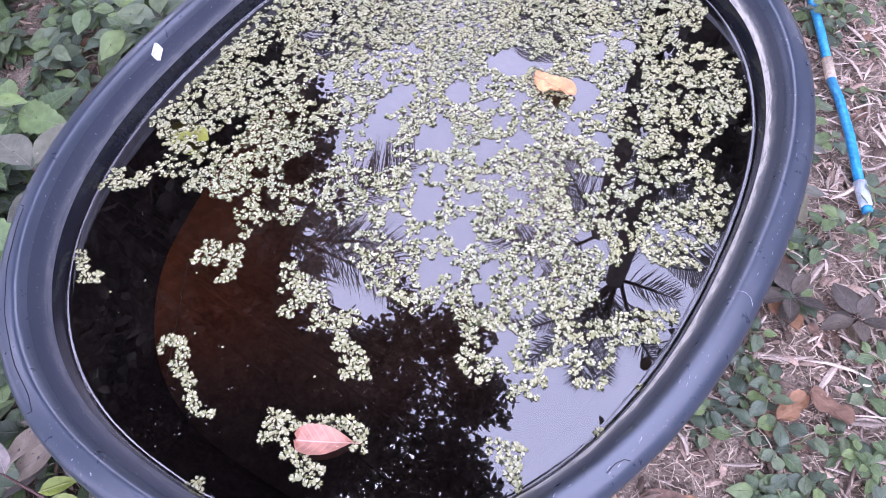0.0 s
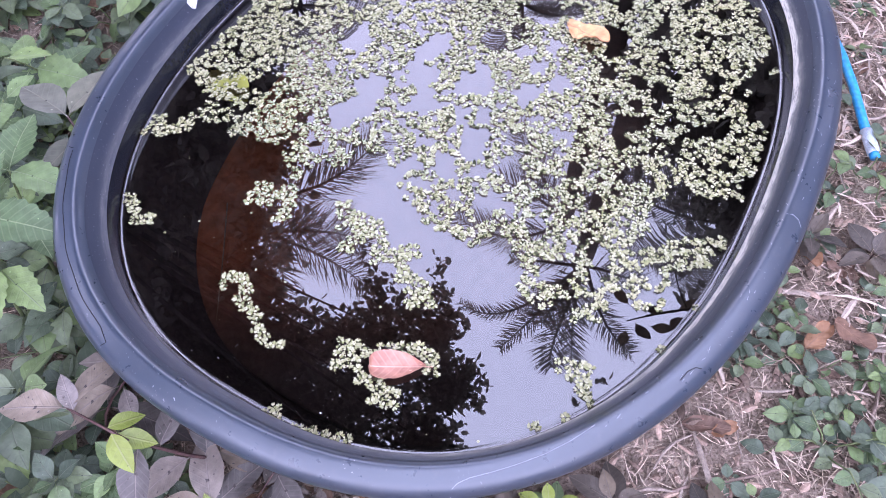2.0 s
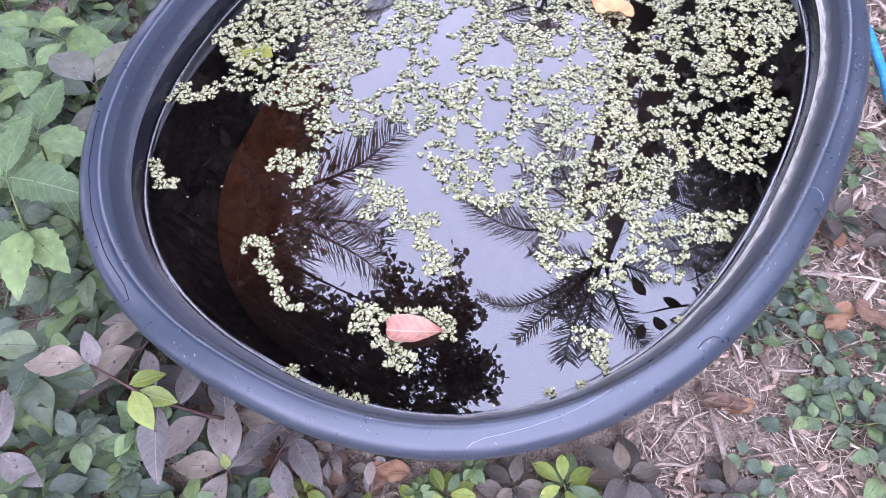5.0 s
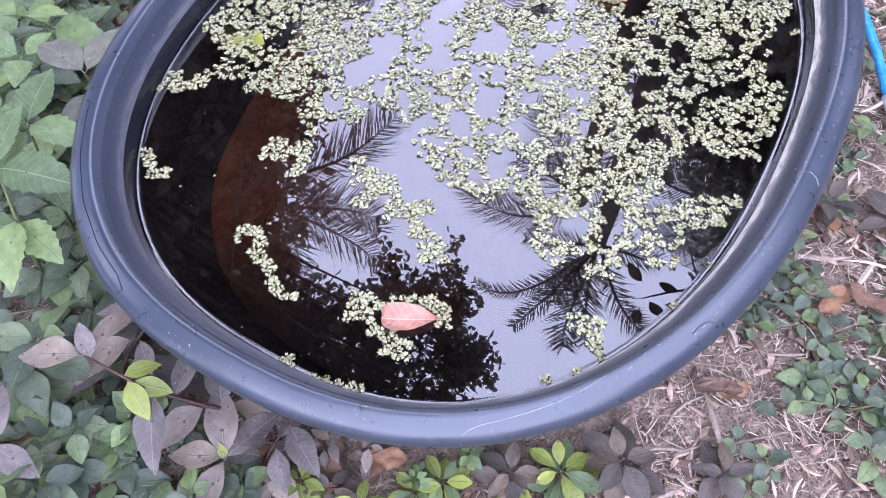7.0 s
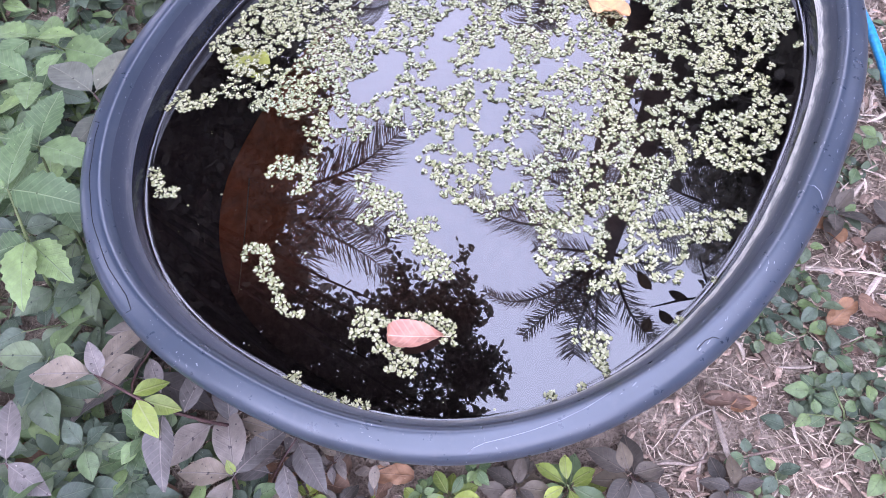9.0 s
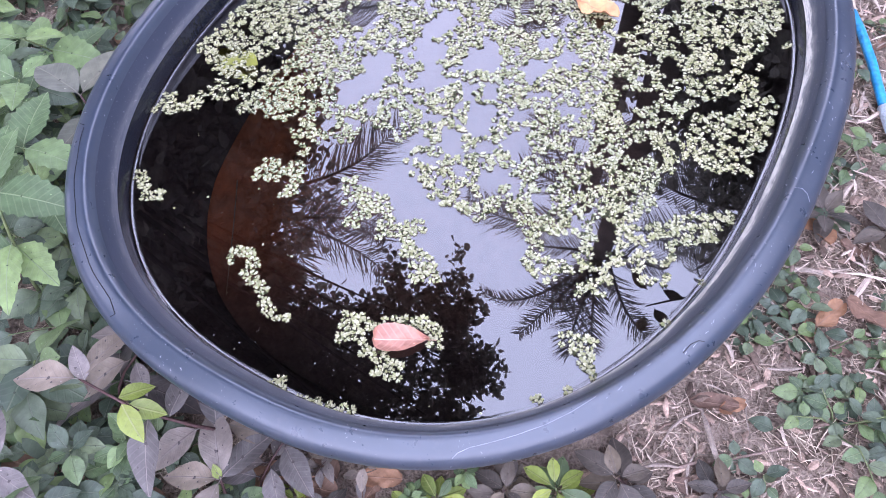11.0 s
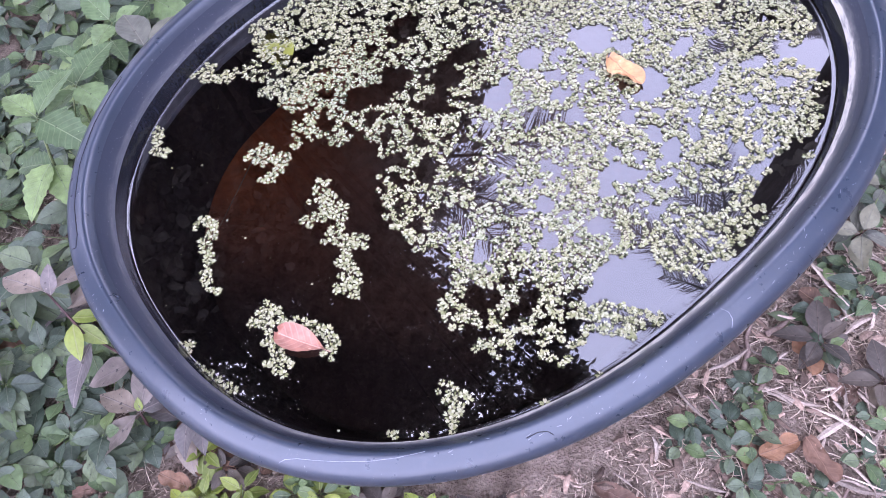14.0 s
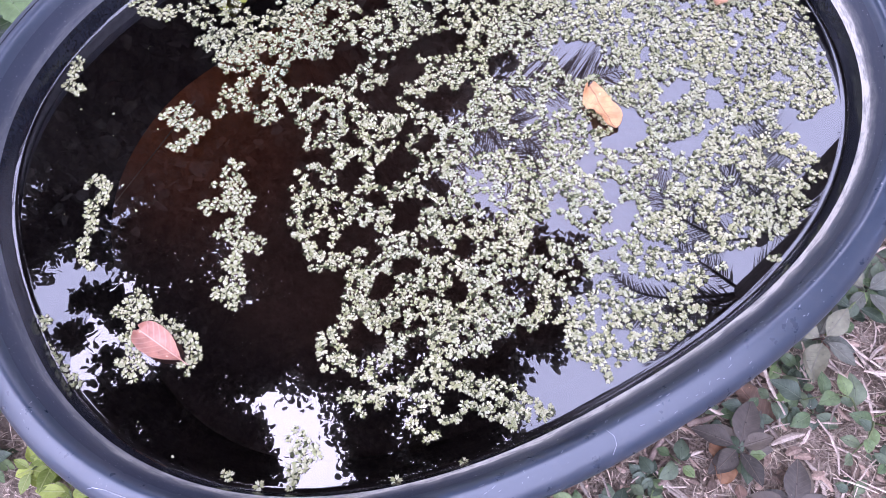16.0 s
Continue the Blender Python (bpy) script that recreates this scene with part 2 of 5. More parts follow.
PLASTIC = plastic_material()
WATER = water_material()
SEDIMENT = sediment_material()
SOIL = plain("dry_soil", (0.145, 0.108, 0.082), (0.42, 0.33, 0.258), 0.95, 34, 0.1, 1.0, 0.010)
STRAW = plain("dry_straw", (0.33, 0.26, 0.19), (0.56, 0.465, 0.355), 0.85, 40, 0.2, 0.4, 0.001, island=0.5)
CHIP = plain("pale_wood_chip", (0.34, 0.265, 0.205), (0.60, 0.50, 0.41), 0.8, 50, 0.2, 0.4, 0.001, island=0.45)
TWIG = plain("twig_bark", (0.20, 0.14, 0.11), (0.36, 0.27, 0.22), 0.85, 60, 0.2, 0.6, 0.002)
STEM_GREEN = plain("green_stem", (0.12, 0.16, 0.06), (0.20, 0.24, 0.10), 0.6, 60)
STEM_RED = plain("red_stem", (0.055, 0.030, 0.028), (0.11, 0.055, 0.048), 0.6, 60)
HOSE = plain("blue_pipe", (0.02, 0.27, 0.55), (0.03, 0.36, 0.66), 0.35, 20, 0.5, 0.1, 0.001)
FLAKE = plain("bark_flake", (0.28, 0.208, 0.158), (0.54, 0.43, 0.335), 0.9, 60, 0.15, 0.5, 0.001, island=0.6)
CRUMB = plain("soil_crumb", (0.28, 0.21, 0.155), (0.52, 0.41, 0.31), 0.95, 60, 0.1, 0.5, 0.001, island=0.45)
SHRED = plain("torn_leaf", (0.19, 0.130, 0.098), (0.44, 0.32, 0.24), 0.85, 50, 0.2, 0.5, 0.001, island=0.7)
JOINT = plain("cloudy_plastic", (0.42, 0.50, 0.58), (0.62, 0.68, 0.72), 0.3, 80)
BARK = plain("tree_bark", (0.035, 0.030, 0.026), (0.07, 0.06, 0.05), 0.9, 8, 0.2, 0.8, 0.01)
TREE_LEAF = plain("tree_leaf", (0.130, 0.126, 0.105), (0.215, 0.205, 0.170), 0.6, 3, 0.3, 0.1, 0.001, island=0.3, translucent=0.5)
PALM_LEAF = plain("palm_leaflet", (0.125, 0.120, 0.110), (0.20, 0.19, 0.165), 0.6, 3, 0.3, 0.1, 0.001, island=0.3, translucent=0.4)


def film_material():
    """Streaky pale scum dried on black plastic, drawn out along the waterline."""
    m, n, l, p = nodes_of("dried_film")
    co = n.new("ShaderNodeTexCoord")
    sep = n.new("ShaderNodeSeparateXYZ")
    l.new(co.outputs["Object"], sep.inputs["Vector"])

    def calc(op, a, c):
        k = n.new("ShaderNodeMath")
        k.operation = op
        for i, v in enumerate((a, c)):
            if isinstance(v, bpy.types.NodeSocket):
                l.new(v, k.inputs[i])
            else:
                k.inputs[i].default_value = v
        return k.outputs[0]

    along = calc("MULTIPLY", calc("ARCTAN2", calc("SUBTRACT", sep.outputs["Y"], 0.854), calc("SUBTRACT", sep.outputs["X"], -0.013)), 0.43)
    v = n.new("ShaderNodeCombineXYZ")
    l.new(calc("MULTIPLY", along, 1.0), v.inputs["X"])
    l.new(calc("MULTIPLY", sep.outputs["Z"], 6.0), v.inputs["Y"])
    streak = n.new("ShaderNodeTexNoise")
    streak.inputs["Scale"].default_value = 38
    streak.inputs["Detail"].default_value = 7
    streak.inputs["Roughness"].default_value = 0.72
    l.new(v.outputs[0], streak.inputs["Vector"])
    blotch = noise_node(n, l, 16, 4)
    grit = noise_node(n, l, 420, 2)
    # densest low down, thinning upward in a ragged edge
    h = n.new("ShaderNodeMapRange")
    h.inputs["From Min"].default_value, h.inputs["From Max"].default_value = 0.2425, 0.2625
    l.new(calc("ADD", sep.outputs["Z"], calc("MULTIPLY", calc("SUBTRACT", blotch.outputs["Fac"], 0.5), 0.012)), h.inputs["Value"])
    low = ramp_node(n, l, h.outputs[0], [(0.0, (0.9, 0.9, 0.9)), (0.18, (1, 1, 1)), (0.32, (0.85, 0.85, 0.85)), (0.42, (0.26, 0.26, 0.26)), (0.75, (0.02, 0.02, 0.02))])
    f = ramp_node(n, l, streak.outputs["Fac"], [(0.32, (0.14, 0.14, 0.14)), (0.46, (0.5, 0.5, 0.5)), (0.60, (1, 1, 1))])
    k = mix_node(n, l, 1.0, low.outputs["Color"], f.outputs["Color"], "MULTIPLY")
    # the scum is paler towards the +x end
    drift = n.new("ShaderNodeMapRange")
    drift.inputs["From Min"].default_value, drift.inputs["From Max"].default_value = -0.25, 0.25
    drift.inputs["To Min"].default_value, drift.inputs["To Max"].default_value = 0.14, 1.4
    l.new(sep.outputs["X"], drift.inputs["Value"])
    dc = n.new("ShaderNodeCombineXYZ")
    for ax in "XYZ":
        l.new(drift.outputs[0], dc.inputs[ax])
    k = mix_node(n, l, 1.0, k, dc.outputs[0], "MULTIPLY")
    s = ramp_node(n, l, grit.outputs["Fac"], [(0.69, (0, 0, 0)), (0.73, (0.6, 0.6, 0.6))])
    col = mix_node(n, l, k, (0.030, 0.038, 0.058), (0.58, 0.55, 0.47))
    col = mix_node(n, l, s.outputs["Color"], col, (0.40, 0.40, 0.42))
    l.new(col, p.inputs["Base Color"])
    rg = ramp_node(n, l, k, [(0.0, (0.38, 0.38, 0.38)), (0.5, (0.75, 0.75, 0.75))])
    l.new(rg.outputs["Color"], p.inputs["Roughness"])
    p.inputs["Specular IOR Level"].default_value = 0.6
    bump_node(n, l, streak.outputs["Fac"], 0.35, 0.0008, p)
    return m


FILM = film_material()
WET = plain("wet_black_plastic", (0.010, 0.012, 0.017), (0.018, 0.020, 0.027), 0.22, 40, 0.5, 0.1, 0.0005)
SLIME = plain("silty_algae_film", (0.062, 0.064, 0.082), (0.105, 0.104, 0.122), 0.8, 12, 0.1, 0.2, 0.001)
CRACK = plain("split_edge", (0.008, 0.008, 0.01), (0.015, 0.015, 0.018), 0.6, 60)
SCUFF = plain("plastic_scuff", (0.30, 0.31, 0.35), (0.48, 0.49, 0.54), 0.6, 90)
CHIP_WHITE = plain("white_chip", (0.55, 0.55, 0.58), (0.64, 0.64, 0.67), 0.6, 30)

LEAF_GREEN = leaf_material("green_leaf", (0.135, 0.195, 0.082), (0.19, 0.235, 0.115), (0.17, 0.205, 0.09))
LEAF_BLUE = leaf_material("blue_green_leaf", (0.115, 0.152, 0.094), (0.155, 0.185, 0.122), (0.158, 0.183, 0.109), 0.42)
LEAF_LIGHT = leaf_material("pale_green_leaf", (0.172, 0.250, 0.105), (0.255, 0.32, 0.165), (0.21, 0.28, 0.125), 0.5)
LEAF_YELLOW = leaf_material("yellow_green_leaf", (0.240, 0.296, 0.056), (0.320, 0.352, 0.120), (0.272, 0.304, 0.080))
LEAF_PURPLE = leaf_material("dull_purple_leaf", (0.215, 0.182, 0.160), (0.30, 0.255, 0.225), (0.265, 0.228, 0.185), 0.5, holes=0.05)
LEAF_DARK = leaf_material("dark_purple_leaf", (0.125, 0.102, 0.080), (0.18, 0.145, 0.115), (0.15, 0.125, 0.09), 0.55)
LEAF_OLIVE = leaf_material("olive_leaf", (0.195, 0.195, 0.145), (0.26, 0.25, 0.19), (0.225, 0.20, 0.155), 0.5)
LEAF_DROWNED = leaf_material("drowned_yellow_leaf", (0.20, 0.22, 0.035), (0.24, 0.26, 0.06), (0.15, 0.15, 0.03))
LEAF_DRY = leaf_material("dry_brown_leaf", (0.25, 0.150, 0.105), (0.32, 0.21, 0.15), (0.17, 0.095, 0.07), 0.75)
LEAF_RUST = leaf_material("rust_brown_leaf", (0.25, 0.140, 0.088), (0.33, 0.20, 0.13), (0.17, 0.085, 0.05), 0.7)
LEAF_PINK = leaf_material("fallen_pink_leaf", (0.62, 0.285, 0.195), (0.74, 0.47, 0.35), (0.50, 0.19, 0.11), 0.4, translucent=0.1)
LEAF_BEIGE = leaf_material("fallen_beige_leaf", (0.52, 0.29, 0.155), (0.46, 0.25, 0.135), (0.32, 0.16, 0.08), 0.55, translucent=0.1)


def fern_material():
    m, n, l, p = nodes_of("floating_fern_scale")
    geo = n.new("ShaderNodeNewGeometry")
    col = ramp_node(n, l, geo.outputs["Random Per Island"],
                    [(0.0, (0.03, 0.035, 0.015)), (0.20, (0.07, 0.075, 0.03)), (0.26, (0.31, 0.315, 0.15)), (0.6, (0.43, 0.41, 0.26)), (1.0, (0.62, 0.595, 0.43))]).outputs["Color"]
    patch = noise_node(n, l, 14, 3)
    pr = ramp_node(n, l, patch.outputs["Fac"], [(0.35, (0.92, 0.95, 0.93)), (0.65, (1.06, 1.05, 0.96))])
    col = mix_node(n, l, 1.0, col, pr.outputs["Color"], "MULTIPLY")
    fine = noise_node(n, l, 900, 2)
    fr = ramp_node(n, l, fine.outputs["Fac"], [(0.35, (0.7, 0.72, 0.65)), (0.65, (1.15, 1.15, 1.15))])
    col = mix_node(n, l, 1.0, col, fr.outputs["Color"], "MULTIPLY")
    l.new(col, p.inputs["Base Color"])
    p.inputs["Roughness"].default_value = 0.65
    p.inputs["Specular IOR Level"].default_value = 0.3
    bump_node(n, l, fine.outputs["Fac"], 0.6, 0.0008, p)
    return m


FERN = fern_material()


# ---- mesh helpers ----
def part(name, bm, material, parent=None, label="", smooth=True):
    """Links a bmesh as one mesh object, under a thing or a part."""
    me = bpy.data.meshes.new(name)
    bm.to_mesh(me)
    bm.free()
    return part_mesh(name, me, material, parent, label, smooth)


def part_mesh(name, me, material, parent=None, label="", smooth=True):
    if material and not me.materials:
        me.materials.append(material)
    if smooth:
        me.polygons.foreach_set("use_smooth", [True] * len(me.polygons))
    ob = new(name, me)
    if parent:
        ob.parent = parent
    if label:
        tagged(ob, label)
    return ob


def base(name, m=None):
    e = new(name)
    e.empty_display_size = 0.05
    if m is not None:
        e.matrix_world = m
    return e


def tube(path, radii, sides=8):
    """A bmesh tube along points, with a radius at each."""
    bm = bmesh.new()
    pts = [Vector(p) for p in path]
    rings = []
    for i, p in enumerate(pts):
        d = (pts[min(i + 1, len(pts) - 1)] - pts[max(i - 1, 0)]).normalized()
        u = d.orthogonal().normalized() if i == 0 else (u - d * u.dot(d)).normalized()
        v = d.cross(u)
        r = radii[i] if isinstance(radii, (list, tuple)) else radii
        rings.append([bm.verts.new(p + (u * math.cos(a) + v * math.sin(a)) * r) for a in (2 * math.pi * k / sides for k in range(sides))])
    for a, b in zip(rings, rings[1:]):
        for k in range(sides):
            bm.faces.new((a[k], a[(k + 1) % sides], b[(k + 1) % sides], b[k]))
    bm.faces.new(rings[0][::-1])
    bm.faces.new(rings[-1])
    return bm


def leaf_mesh(name, length, width, material, steps=8, widest=0.42, fold=0.25, droop=0.25, serrate=0.0, wave=0.0, seed=1, stalk=0.06):
    """A leaf blade along +y with a folded midrib, a drooping tip and a short stalk."""
    rnd = random.Random(seed)
    bm = bmesh.new()
    rows = []
    n = steps * (2 if serrate else 1)
    for i in range(n + 1):
        s = i / n
        if s < widest:
            w = math.sin(0.5 * math.pi * s / widest) ** 0.75
        else:
            w = math.cos(0.5 * math.pi * (s - widest) / (1 - widest)) ** 0.9
        w = max(w, 0.02) * width / 2
        if serrate and 0 < i < n:
            w *= 1 + serrate * (1 if i % 2 else -1) * 0.5
        y = length * (stalk + s * (1 - stalk))
        z = -droop * length * s * s + 0.06 * length * s
        wob = wave * length * math.sin(9 * s + seed)
        row = []
        for k in (-1, -0.5, 0, 0.5, 1):
            lift = abs(k) * w * fold * (1.2 - 0.3 * abs(k)) + (wob * k * abs(k))
            row.append(bm.verts.new((k * w, y + (0.06 * length * serrate * abs(k) if i % 2 else 0), z + lift + 0.022 * length * noise.noise((k * 1.6, s * 4.5, seed * 3.1)) + rnd.uniform(-1, 1) * 0.003 * length)))
        rows.append(row)
    for a, b in zip(rows, rows[1:]):
        for k in range(4):
            bm.faces.new((a[k], a[k + 1], b[k + 1], b[k]))
    r = 0.012 * length
    st = [bm.verts.new((x, 0, z)) for x, z in ((-r, 0), (r, 0), (0, -r))]
    tp = [bm.verts.new((x, length * (stalk + 0.05), z)) for x, z in ((-r, 0.002 * length), (r, 0.002 * length), (0, -r))]
    for k in range(3):
        bm.faces.new((st[k], st[(k + 1) % 3], tp[(k + 1) % 3], tp[k]))
    me = bpy.data.meshes.new(name)
    bm.to_mesh(me)
    bm.free()
    me.materials.append(material)
    me.polygons.foreach_set("use_smooth", [True] * len(me.polygons))
    return me


# ---- plan of the tub ----
WATER_Z = 0.22
TUB_X, TUB_Y, TUB_A, TUB_B, TUB_TURN, TUB_N = -0.0128, 0.8540, 0.4895, 0.3795, 0.9533, 2.374


def oval(count):
    """Points of the water's outline with their outward normals and the rim's relative breadth there."""
    c, s = math.cos(TUB_TURN), math.sin(TUB_TURN)
    out = []
    for i in range(count):
        t = 2 * math.pi * (i + 0.5) / count
        ct, st = math.cos(t), math.sin(t)
        # even steps in polar angle
        r = (abs(ct / TUB_A) ** TUB_N + abs(st / TUB_B) ** TUB_N) ** (-1 / TUB_N)
        r *= 1 - 0.010 * ((1 - ct) / 2) ** 4
        u, v = r * ct, r * st
        nu = math.copysign(abs(u / TUB_A) ** (TUB_N - 1) / TUB_A, u)
        nv = math.copysign(abs(v / TUB_B) ** (TUB_N - 1) / TUB_B, v)
        k = math.hypot(nu, nv)
        nu, nv = nu / k, nv / k
        out.append((TUB_X + c * u - s * v, TUB_Y + s * u + c * v, c * nu - s * nv, s * nu + c * nv, 1 - 0.15 * math.exp(-((math.degrees(t) - 208) / 42) ** 2)))
    return out


def oval_at(angle):
    """Outline point and normal nearest to a polar angle (degrees) round the tub's middle."""
    best = min(OVAL_FINE, key=lambda q: abs((math.degrees(math.atan2(q[1] - TUB_Y, q[0] - TUB_X)) - angle + 180) % 360 - 180))
    return best


OVAL = oval(200)
OVAL_FINE = oval(3000)


def inside(x, y, grow=0.0):
    c, s = math.cos(TUB_TURN), math.sin(TUB_TURN)
    dx, dy = x - TUB_X, y - TUB_Y
    u, v = c * dx + s * dy, -s * dx + c * dy
    return abs(u / (TUB_A + grow)) ** TUB_N + abs(v / (TUB_B + grow)) ** TUB_N < 1


def sweep(profile, closed_end=False):
    """A bmesh swept round the oval: profile rows are (offset from the waterline, height)."""
    bm = bmesh.new()
    rings = [[bm.verts.new((x + nx * o * k, y + ny * o * k, z)) for x, y, nx, ny, k in OVAL] for o, z in profile]
    n = len(OVAL)
    for a, b in zip(rings, rings[1:]):
        for k in range(n):
            bm.faces.new((a[k], a[(k + 1) % n], b[(k + 1) % n], b[k]))
    if closed_end:
        bm.faces.new(rings[-1])
    bmesh.ops.recalc_face_normals(bm, faces=bm.faces)
    return bm


# ---- ground ----
def ground_height(x, y):
    near = max(0.0, 1 - math.hypot(x, y - 0.8) / 4.0)
    return near * (0.016 * noise.noise((x * 2.1, y * 2.1, 0.3)) + 0.007 * noise.noise((x * 9, y * 9, 1.3)) + 0.003 * noise.noise((x * 31, y * 31, 2.0)))


def build_ground():
    bm = bmesh.new()
    fine = np.concatenate([[-60, -25, -10, -5, -3], np.arange(-1.8, 2.2, 0.025), [3, 5, 10, 25, 60]])
    verts = [[bm.verts.new((x, y + 0.8, ground_height(x, y + 0.8))) for x in fine] for y in fine]
    for a, b in zip(verts, verts[1:]):
        for k in range(len(fine) - 1):
            bm.faces.new((a[k], a[k + 1], b[k + 1], b[k]))
    ob = part("ground", bm, SOIL)
    return tagged(ob, "dry pinkish brown soil strewn with litter", "ground", kind="structure")


build_ground()


# ---- tub, water ----
RIM_TOP = [(0.0580, 0.2545), (0.0576, 0.2600), (0.0556, 0.2650), (0.0515, 0.2692), (0.0455, 0.2722), (0.0390, 0.2744), (0.0345, 0.2759), (0.0312, 0.2767), (0.0288, 0.2766),
           (0.0266, 0.2753), (0.0240, 0.2722), (0.0208, 0.2672), (0.0170, 0.2606), (0.0130, 0.2538), (0.0088, 0.2475), (0.0055, 0.2432), (0.0035, 0.2380), (0.0020, 0.2310), (0.0005, 0.219)]


def build_tub():
    tub = base("plastic_tub", Matrix.Identity(4))
    tagged(tub, "black oval plastic tub with a broad rolled rim", "tub")
    part("rim", sweep([(0.000, 0.206), (0.018, 0.222), (0.037, 0.229), (0.045, 0.233), (0.0505, 0.239), (0.0550, 0.246), *RIM_TOP]), PLASTIC, tub)
    part("dried_film", sweep([(0.0200, 0.2670), (0.0163, 0.2606), (0.0124, 0.2538), (0.0083, 0.2475), (0.0051, 0.2434)]), FILM, tub, "pale streaky film dried above the waterline")
    part("wet_band", sweep([(0.0050, 0.2434), (0.0030, 0.2380), (0.0015, 0.2310), (0.0001, 0.219)]), WET, tub, "wet black plastic above the water")
    part("wall", sweep([(0.0005, 0.219), (-0.012, 0.17), (-0.03, 0.09), (-0.042, 0.045), (-0.052, 0.026), (-0.056, 0.014), (-0.040, 0.004),
                        (-0.030, 0.040), (-0.018, 0.09), (-0.004, 0.17), (0.000, 0.206)]), SLIME, tub)
    part("base", sweep([(-0.055, 0.012), (-0.2, 0.010)], True), PLASTIC, tub)
    return tub


TUB = build_tub()


def build_water():
    water = part("water", sweep([(0.0007, WATER_Z + 0.0026), (-0.0006, WATER_Z + 0.0014), (-0.0018, WATER_Z + 0.0006), (-0.0034, WATER_Z + 0.0001), (-0.007, WATER_Z)], True), WATER)
    water.visible_shadow = False
    top = max(water.data.polygons, key=lambda f: len(f.vertices))
    if top.normal.z < 0:
        water.data.flip_normals()
    for f in water.data.polygons:
        f.use_smooth = len(f.vertices) < 5
    tagged(water, "still dark tea-brown water mirroring sky and branches", "water", kind="structure")
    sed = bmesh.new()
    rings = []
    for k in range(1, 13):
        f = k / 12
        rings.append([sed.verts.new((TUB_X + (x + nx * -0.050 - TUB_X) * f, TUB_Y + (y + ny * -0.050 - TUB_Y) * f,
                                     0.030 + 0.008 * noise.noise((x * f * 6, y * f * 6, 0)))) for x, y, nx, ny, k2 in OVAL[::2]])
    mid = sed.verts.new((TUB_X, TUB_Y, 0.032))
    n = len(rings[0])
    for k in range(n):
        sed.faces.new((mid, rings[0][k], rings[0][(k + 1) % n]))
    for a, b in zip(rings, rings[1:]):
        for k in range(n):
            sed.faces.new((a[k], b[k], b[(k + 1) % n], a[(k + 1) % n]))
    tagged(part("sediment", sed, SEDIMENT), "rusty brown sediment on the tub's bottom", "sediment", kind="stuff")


build_water()


# ---- floating fern ----
LEFT_MAT = [(-0.399, 0.954), (-0.355, 0.895), (-0.366, 0.86), (-0.323, 0.82), (-0.273, 0.798), (-0.241, 0.803), (-0.265, 0.765), (-0.241, 0.733),
            (-0.229, 0.756), (-0.192, 0.746), (-0.155, 0.778), (-0.126, 0.747), (-0.071, 0.736), (0.016, 0.813), (0.05, 1.24), (-0.19, 1.24), (-0.227, 1.179),
            (-0.299, 1.1), (-0.307, 1.053), (-0.335, 1.016), (-0.366, 0.971)]
RIGHT_MAT = [(-0.099, 0.739), (-0.118, 0.715), (-0.093, 0.652), (-0.039, 0.616), (-0.004, 0.628), (0.008, 0.585), (0.0, 0.553), (0.024, 0.519), (0.05, 0.544),
             (0.055, 0.509), (0.079, 0.498), (0.099, 0.536), (0.118, 0.541), (0.121, 0.509), (0.15, 0.507), (0.167, 0.549), (0.221, 0.553), (0.251, 0.589),
             (0.191, 0.594), (0.16, 0.587), (0.163, 0.636), (0.22, 0.671), (0.227, 0.647), (0.283, 0.641), (0.341, 0.713), (0.351, 0.741), (0.331, 0.769),
             (0.368, 0.843), (0.415, 0.881), (0.418, 0.954), (0.37, 1.01), (0.408, 1.055), (0.34, 1.19), (0.2, 1.26), (0.023, 1.26), (0.002, 0.814)]
# open water in the mat: middle, half-widths along and across, in groups that lie at one bearing
GAPS_NEAR_A = [(-0.167, 0.841, 0.034, 0.018), (-0.136, 0.879, 0.01, 0.025), (-0.052, 0.939, 0.026, 0.018), (-0.072, 0.892, 0.019, 0.023),
    (-0.076, 0.919, 0.01, 0.007), (-0.077, 0.842, 0.02, 0.017), (-0.002, 0.868, 0.026, 0.021), (0.009, 0.891, 0.009, 0.01),
    (-0.024, 0.82, 0.011, 0.007), (-0.002, 0.807, 0.01, 0.012), (-0.125, 0.78, 0.01, 0.009), (-0.082, 0.775, 0.017, 0.007),
    (-0.011, 0.778, 0.016, 0.01), (0.032, 0.946, 0.015, 0.02), (-0.153, 0.799, 0.008, 0.01), (-0.099, 0.8, 0.005, 0.006),
    (0.002, 0.935, 0.007, 0.007), (-0.104, 0.898, 0.005, 0.008), (0.069, 0.845, 0.016, 0.009), (0.071, 0.917, 0.012, 0.008),
    (0.112, 0.915, 0.008, 0.011), (-0.06, 0.734, 0.014, 0.014)]
